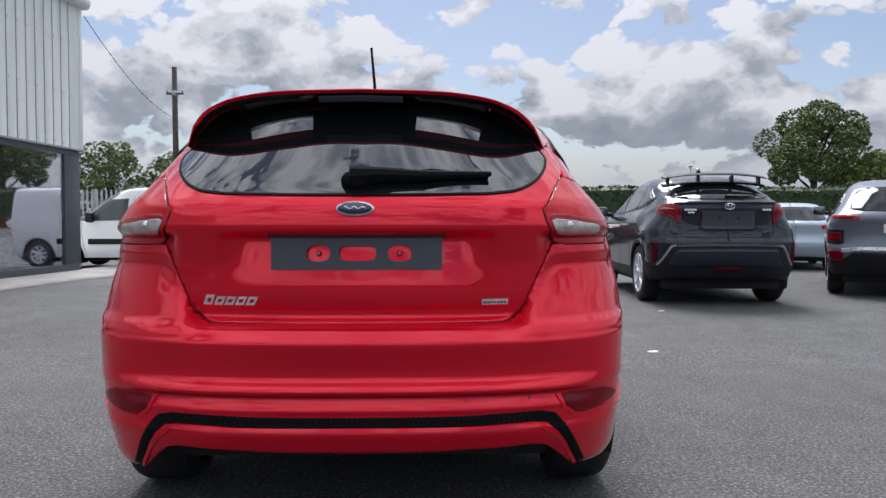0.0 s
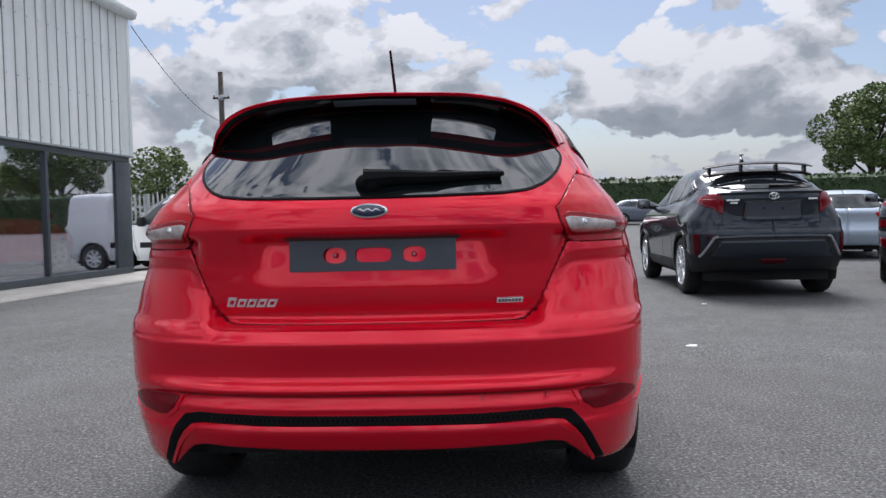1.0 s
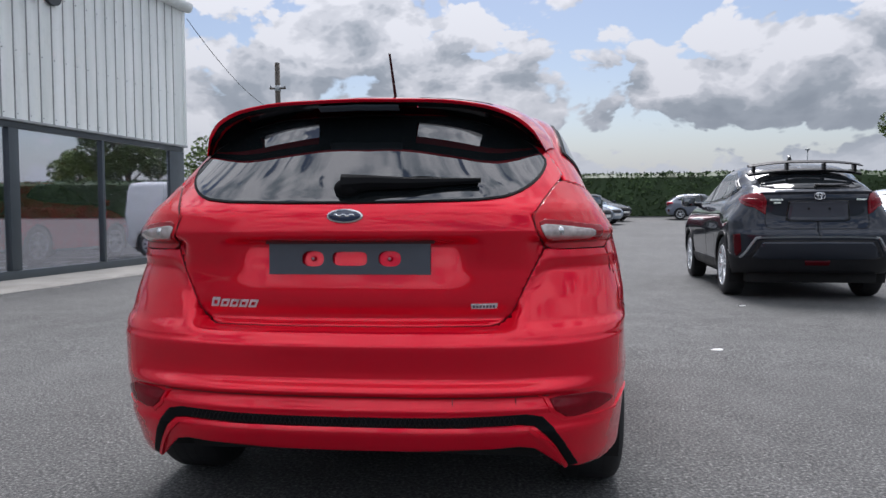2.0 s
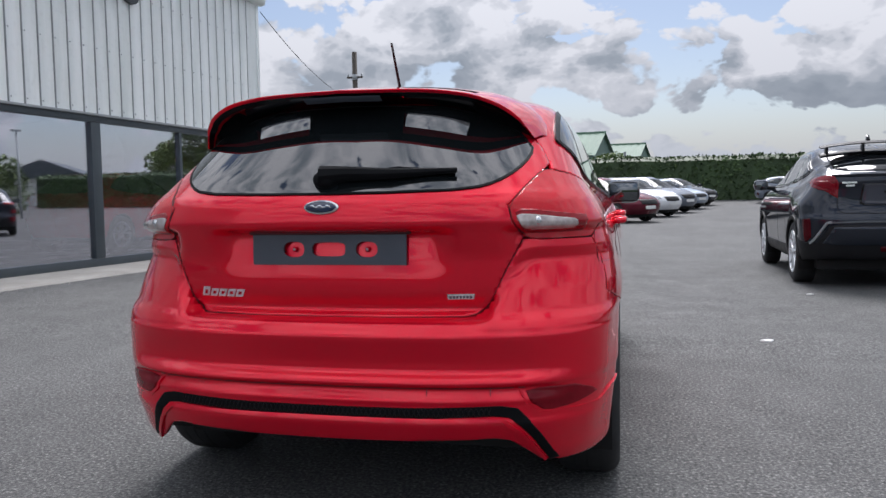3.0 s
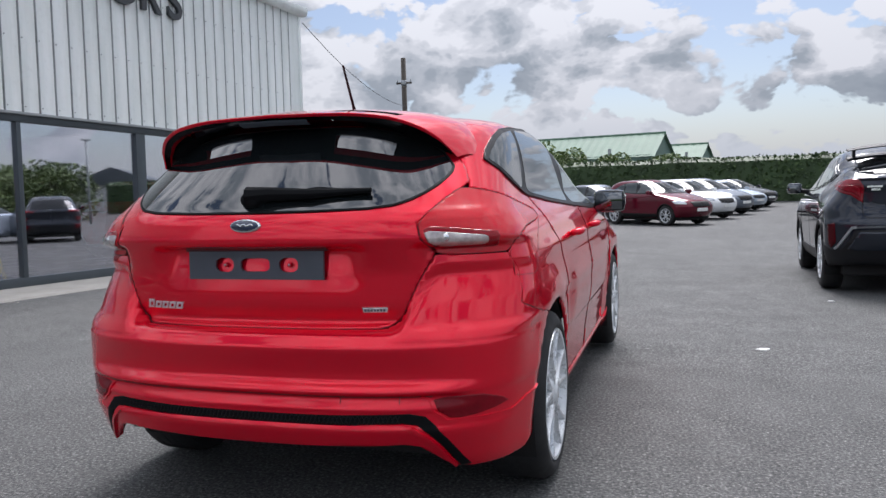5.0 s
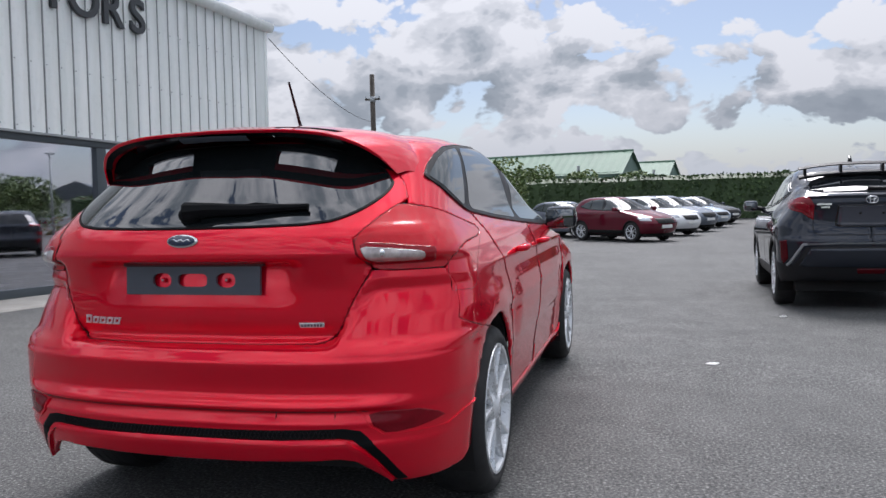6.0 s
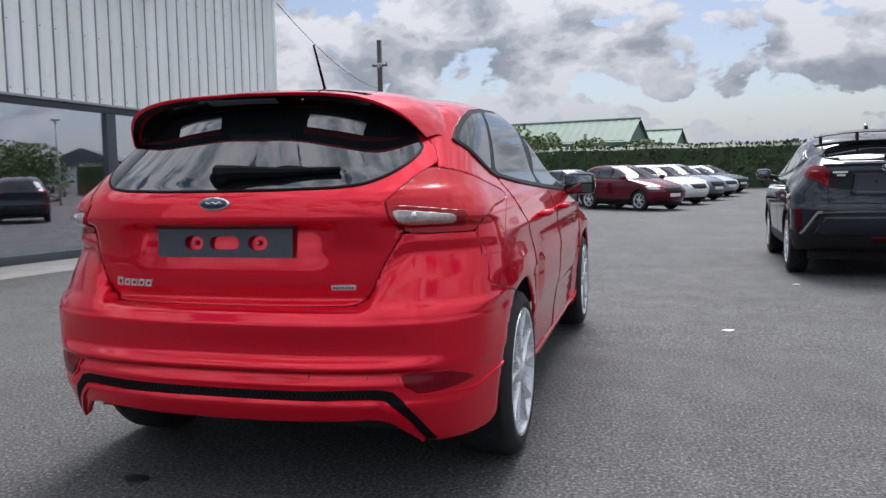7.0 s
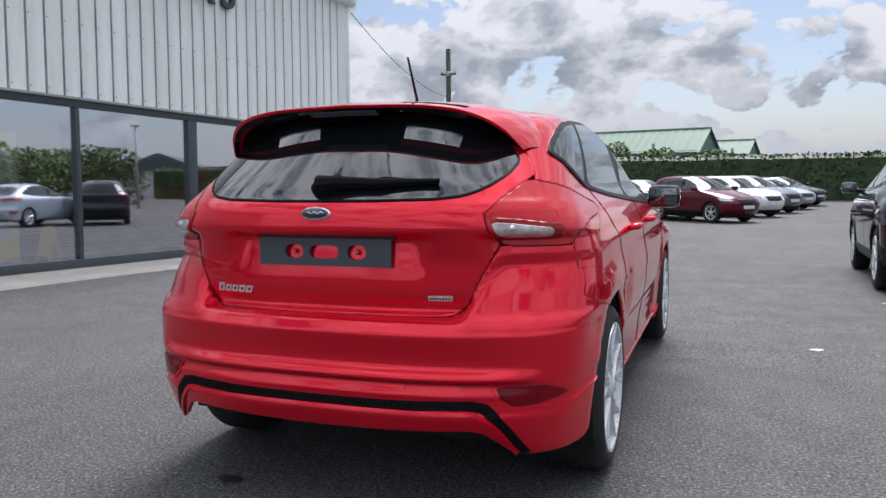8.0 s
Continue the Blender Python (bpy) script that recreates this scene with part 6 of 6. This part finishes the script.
def banner_stand():
    ob = thing("banner_stand", FAC @ pose(-0.40, 4.15, SILL + 0.08, 0, 0, 62), "tall yellow and white advertising banner inside the window", "banner")
    part("panel", boxed(-0.36, 0.36, -0.01, 0.01, 0.06, 1.75, 0.003), PAPER, ob)
    part("base", boxed(-0.38, 0.38, -0.10, 0.10, 0.0, 0.06, 0.01), ALLOY, ob)
    part("top_band", boxed(-0.361, 0.361, -0.013, 0.013, 1.50, 1.751), YELLOW, ob)
    bm = bmesh.new()
    prism(bm, [(-0.36, 0.07), (0.36, 0.07), (0.36, 0.42)], 0.028, Matrix.Translation((0, 0.014, 0)) @ pose(0, 0, 0, 90, 0, 0))
    part("corner_band", bm, YELLOW, ob, "", False)
    bm = bmesh.new()
    for k in range(6):
        box(bm, -0.28, 0.28 - 0.06 * (k % 3), -0.0125, 0.0125, 0.95 + 0.09 * k, 0.985 + 0.09 * k)
    part("writing_bars", bm, GALV, ob, "", False)
    bm = bmesh.new()
    prism(bm, [(-0.22, 0), (0.22, 0), (0.22, 0.07), (0.13, 0.13), (-0.08, 0.14), (-0.2, 0.07)], 0.028, Matrix.Translation((0, 0.014, 0.55)) @ pose(0, 0, 0, 90, 0, 0))
    part("printed_car", bm, GALV, ob, "", False)


banner_stand()
road_car("showroom_car", FAC @ pose(-1.45, 8.75, SILL + 0.08), RED, "red hatchback standing on the showroom floor", 0.95, 0.8, 0.95, 0.1, False, ALLOY, 5, "")

# ---------------------------------------------------------------- poles, cable, fence


def pole(x, y, top, r, material, label, cross=False, lamp=False):
    ob = thing("utility_pole" if cross else "lamp_post", pose(x, y, lie(y)), label, "pole")
    h = top - lie(y)
    part("shaft", tube(bmesh.new(), [(0, 0, -0.05), (0, 0, h * 0.5), (0, 0, h)], [r, r * 0.9, r * 0.8], 12), material, ob)
    if cross:
        part("cross_bar", boxed(-0.32, 0.32, -0.04, 0.04, h - 1.02, h - 0.95, 0.01), material, ob)
        for s in (-0.28, 0.28):
            part("insulator", tube(bmesh.new(), [(s, 0, h - 0.95), (s, 0, h - 0.85)], [0.035, 0.025], 8), GALV, ob)
        part("band", tube(bmesh.new(), [(0, 0, h - 1.1), (0, 0, h - 0.88)], r * 0.95, 12), GALV, ob)
    if lamp:
        part("lamp_head", boxed(-0.12, 0.12, -0.28, 0.28, h - 0.05, h + 0.07, 0.03), GALV, ob)
    return ob


pole(-9.33, 26.3, 6.35, 0.12, POLE_WOOD, "dark timber utility pole with a short cross bar", cross=True)
pole(-12.2, 23.2, 3.2, 0.075, CONCRETE, "thin grey post behind the palisade fence")
pole(22.5, 62.0, 4.6, 0.07, GALV, "thin lamp post far behind the hedge", lamp=True)
pole(23.7, 31.8, 4.75, 0.07, GALV, "steel yard lamp post", lamp=True)


def cable():
    a, b = FAC @ Vector((0.10, Y1 + 0.15, 5.08)), Vector((-9.3, 26.2, 4.45))
    pts = []
    for k in range(25):
        t = k / 24
        p = a.lerp(b, t)
        p.z -= 1.4 * t * (1 - t)
        pts.append(p)
    tagged(add("overhead_cable", tube(bmesh.new(), pts, 0.008, 6), PLASTIC), "thin black cable sagging from the showroom to the pole", "cable")


cable()


def fence():
    y = 21.6
    ob = thing("palisade_fence", pose(-16, y, lie(y) - 0.02, 0, 0, 1.0), "grey galvanised palisade fence behind the van", "fence")
    for z in (0.45, 1.65):
        part("rail", boxed(0, 9.6, -0.02, 0.02, z, z + 0.05), GALV, ob, "", False)
    mesh = None
    for k in range(64):
        if mesh is None:
            bm = bmesh.new()
            prism(bm, [(-0.034, 0.05), (0.034, 0.05), (0.034, 2.0), (0, 2.12), (-0.034, 2.0)], 0.006, Matrix.Translation((0, -0.022, 0)) @ pose(0, 0, 0, 90, 0, 0))
            o = part("pale", bm, GALV, ob, "", False)
            mesh = o.data
        else:
            o = new("pale", mesh)
            o.parent = ob
        o.location = (0.1 + 0.15 * k, 0, 0)
    for k in range(4):
        part("post", boxed(0.02 + 2.75 * k, 0.12 + 2.75 * k, 0.02, 0.12, 0, 2.1), GALV, ob, "", False)


fence()

# ---------------------------------------------------------------- green things


def leaves(bm, rng, centre, radii, count, size, flat=0.0):
    """Many small folded leaf clumps, thickest near the outside of an ellipsoid."""
    for _ in range(count):
        while True:
            d = Vector((rng.uniform(-1, 1), rng.uniform(-1, 1), rng.uniform(-1, 1)))
            if 0.05 < d.length < 1:
                break
        r = d.length ** 0.45
        d = d.normalized() * r
        c = Vector(centre) + Vector((d.x * radii[0], d.y * radii[1], d.z * radii[2]))
        s = size * rng.uniform(0.6, 1.35)
        a = Vector((rng.uniform(-1, 1), rng.uniform(-1, 1), rng.uniform(-0.6, 0.6))).normalized()
        b = a.orthogonal().normalized()
        b = (Matrix.Rotation(rng.uniform(0, 6.28), 3, a) @ b)
        n = a.cross(b)
        v = [bm.verts.new(c + a * s), bm.verts.new(c + b * s * 0.55 + n * s * 0.2), bm.verts.new(c - a * s * 0.8), bm.verts.new(c - b * s * 0.55 + n * s * 0.2)]
        bm.faces.new((v[0], v[1], v[2]))
        bm.faces.new((v[0], v[2], v[3]))


def tree(x, y, h, spread, label, material, seed, count=5200, size=0.16, trunk=0.3, bare=0.25):
    rng = random.Random(seed)
    ob = thing("tree", pose(x, y, lie(y)), label, "tree")
    bm = tube(bmesh.new(), [(0, 0, -0.1), (0.05, 0.02, h * bare), (0.1, -0.05, h * 0.5), (0.05, 0, h * 0.8)], [trunk * 0.6, trunk * 0.45, trunk * 0.3, trunk * 0.1], 10)
    lobes = []
    for k in range(17):
        a = k * 2.4 + rng.uniform(-0.4, 0.4)
        t = (k + 0.5) / 17
        zc = h * (bare + 0.12 + (0.86 - bare - 0.12) * t)
        rr = spread * (0.62 * math.sin(math.pi * (0.2 + 0.72 * t)) ** 0.7) * rng.uniform(0.7, 1.1)
        c = (rr * math.cos(a), rr * math.sin(a), zc)
        lobes.append((c, spread * rng.uniform(0.24, 0.40)))
        tube(bm, [(0.05, 0, h * (bare + 0.25 * t)), (c[0] * 0.5, c[1] * 0.5, zc - 0.35), c], [trunk * 0.22, trunk * 0.13, trunk * 0.04], 6)
    part("trunk", bm, BARK, ob, "grey-brown trunk and limbs")
    bm = bmesh.new()
    for c, r in lobes:
        leaves(bm, rng, c, (r, r, r * 0.8), count // len(lobes), size)
    part("crown", bm, material, ob, "leafy green crown", False)
    return ob


tree(34.3, 64.5, 11.3, 5.2, "broad round-crowned green tree beyond the hedge", LEAF, 3, 12000, 0.185, 0.7, 0.22)
tree(38.2, 62.5, 6.4, 3.5, "smaller pale green tree beside the larger one", LEAF_PALE, 8, 5000, 0.22, 0.35, 0.15)
for i, (x, y, h, sp) in enumerate(((-13.2, 29.5, 4.6, 2.2), (-10.6, 30.5, 4.2, 2.0), (-8.2, 30.0, 3.6, 2.1), (-16.5, 28.0, 5.0, 2.4), (-5.6, 32.5, 3.6, 2.2))):
    tree(x, y, h, sp, "scrubby green tree behind the palisade fence", LEAF, 20 + i, 5200, 0.095, 0.2, 0.08)
# trees seen in the showroom's panes, along the yard's far side
for i, (x, y, h, sp) in enumerate(((27, 20, 3.4, 3.4), (31, 15, 3.6, 3.6), (35, 24, 3.8, 4.0), (33, 31, 3.6, 3.8), (37, 10, 3.8, 3.8), (38, 37, 4.2, 4.2), (34, 4.0, 3.4, 3.6), (43, 18, 4.4, 4.4), (36, -3, 3.5, 3.8), (30, 27, 3.9, 3.6), (32, 35.5, 4.2, 3.6), (40, 28, 4.6, 4.2), (31, 23, 3.6, 3.4))):
    tree(x, y, h, sp, "dense dark green tree along the yard's far side", LEAF, 40 + i, 5200, 0.16, 0.35, 0.06)


def hedge(name, x0, x1, y, depth, h, seed, label, lift=0.0):
    rng = random.Random(seed)
    ob = thing(name, pose(0, 0, 0), label, "hedge")
    bm = bmesh.new()
    n = int((x1 - x0) / 1.2)
    rows = []
    for k in range(n + 1):
        x = x0 + (x1 - x0) * k / n
        g = lie(y)
        t = h + 0.12 * noise.noise(Vector((x * 0.35, seed, 0)))
        rows.append([bm.verts.new(p) for p in ((x, y, g - 0.1), (x, y + 0.05, g + t * 0.9), (x, y + depth * 0.4, g + t), (x, y + depth, g + t * 0.9), (x, y + depth, g - 0.1))])
    for a, b in zip(rows, rows[1:]):
        for k in range(4):
            bm.faces.new((a[k], b[k], b[k + 1], a[k + 1]))
    bmesh.ops.recalc_face_normals(bm, faces=bm.faces)
    part("inner_mass", bm, LEAF_HEDGE, ob, "", False)
    bm = bmesh.new()
    area = (x1 - x0) * (h + depth)
    for _ in range(int(area * 34)):
        x = rng.uniform(x0, x1)
        g = lie(y)
        t = h + 0.12 * noise.noise(Vector((x * 0.35, seed, 0)))
        q = rng.uniform(0, h + depth * 0.5)
        if q < h:
            c = Vector((x, y - rng.uniform(0.0, 0.12), g + q * t / h))
        else:
            c = Vector((x, y + (q - h), g + t + rng.uniform(-0.12, 0.01) + (0.10 * rng.random() ** 8)))
        s = 0.11 * rng.uniform(0.6, 1.4)
        a = Vector((rng.uniform(-1, 1), rng.uniform(-1, 0.3), rng.uniform(-0.5, 1))).normalized()
        b = a.orthogonal().normalized()
        b = Matrix.Rotation(rng.uniform(0, 6.28), 3, a) @ b
        v = [bm.verts.new(c + a * s), bm.verts.new(c + b * s * 0.6), bm.verts.new(c - a * s * 0.8), bm.verts.new(c - b * s * 0.6)]
        bm.faces.new(v)
    part("hedge_leaves", bm, LEAF_HEDGE, ob, "", False)["kind"] = "stuff"


hedge("hedge", -16, 40, 47.0, 1.6, 2.75, 5, "long clipped dark green hedge along the end of the yard")
# added out of view behind the camera: a dark horizon for the paint's reflections
hedge("hedge", -60, 60, -42.0, 1.6, 2.4, 9, "unseen dark green hedge added behind the camera as a mirrored horizon")
for i, (x, h, sp) in enumerate(((-6.5, 3.9, 2.6), (-3.2, 3.4, 2.4), (0.2, 3.2, 2.0), (-10.0, 4.2, 2.6))):
    tree(x, 50.5, h, sp, "bushy green shrub rising over the hedge", LEAF, 60 + i, 4200, 0.12, 0.2, 0.05)

# ---------------------------------------------------------------- barns


def barn(x, y, rz, length, width, eave, ridge, label):
    ob = thing("barn", pose(x, y, 0, 0, 0, rz), label, "building")
    P = lambda n, bm, mt: part(n, bm, mt, ob, "", False)
    w = width / 2
    bm = bmesh.new()
    for yy, t in ((-w, 0), (w, 0)):
        box(bm, -length, 0, yy - 0.1, yy + 0.1, -0.3, eave)
    for xx in (0.0, -length):
        prism(bm, [(-w, -0.3), (w, -0.3), (w, eave), (0, ridge), (-w, eave)], 0.15, Matrix.Translation((xx - 0.15, 0, 0)) @ Matrix(((0, 0, 1, 0), (1, 0, 0, 0), (0, 1, 0, 0), (0, 0, 0, 1))))
    P("wall", bm, BARN_WALL)
    for s in (1, -1):
        bm = bmesh.new()
        n = int(length / 0.5)
        rows = []
        for k in range(n + 1):
            xx = 0.4 - (length + 0.8) * k / n
            lift = 0.05 if k % 2 else 0.0
            rows.append([bm.verts.new((xx, s * (w + 0.4), eave - 0.25 + lift)), bm.verts.new((xx, 0, ridge + 0.08 + lift))])
        for a, b in zip(rows, rows[1:]):
            bm.faces.new((a[0], b[0], b[1], a[1]))
        P("roof", bm, BARN_ROOF)
    P("ridge_cap", tube(bmesh.new(), [(0.4, 0, ridge + 0.12), (-length - 0.4, 0, ridge + 0.12)], 0.15, 6), BARN_ROOF)
    P("vent", tube(bmesh.new(), [(-length * 0.22, -w * 0.9, eave - 0.4), (-length * 0.22, -w * 0.9, eave + 0.9)], 0.2, 8), GALV)


barn(-1.2, 95, -14, 24, 9, 4.3, 6.9, "green sheet-metal barn behind the hedge")
barn(4.4, 120, -14, 9, 8, 4.4, 6.5, "smaller green sheet-metal barn farther off")


def far_house():
    ob = thing("house", pose(52, 60, 0, 0, 0, 50), "pale low building beyond the trees", "building")
    part("wall", boxed(-9, 9, -4, 4, -0.4, 2.5), PALE_WALL, ob, "", False)
    bm = bmesh.new()
    prism(bm, [(-4.6, 2.4), (4.6, 2.4), (0, 4.2)], 18.8, Matrix(((0, 0, 1, -9.4), (1, 0, 0, 0), (0, 1, 0, 0), (0, 0, 0, 1))))
    part("roof", bm, FRAME_GREY, ob, "", False)


far_house()

# ---------------------------------------------------------------- small things on the ground


def scrap(x, y, s, seed, material, name, label, category):
    rng = random.Random(seed)
    bm = bmesh.new()
    n = 9
    ring = []
    for k in range(n):
        a = 2 * math.pi * k / n
        r = s * rng.uniform(0.6, 1.1)
        ring.append((x + 1.5 * r * math.cos(a), y + r * math.sin(a)))
    lo = [bm.verts.new((px, py, lie(py) + 0.002)) for px, py in ring]
    hi = [bm.verts.new((x + (px - x) * 0.9, y + (py - y) * 0.9, lie(py) + 0.006 + rng.uniform(0, 0.004))) for px, py in ring]
    bm.faces.new(hi)
    for k in range(n):
        bm.faces.new((lo[k], lo[(k + 1) % n], hi[(k + 1) % n], hi[k]))
    tagged(add(name, bm, material, None, "", False), label, category)


scrap(1.90, 2.61, 0.04, 1, PAPER, "paper_scrap", "scrap of white paper lying on the asphalt", "litter")
scrap(-0.51, -0.63, 0.05, 3, STAIN, "oil_spot", "dark oil spot on the asphalt behind the car", "stain")
scrap(2.745, 5.2, 0.03, 4, PAPER, "paper_scrap", "tiny white scrap on the asphalt", "litter")
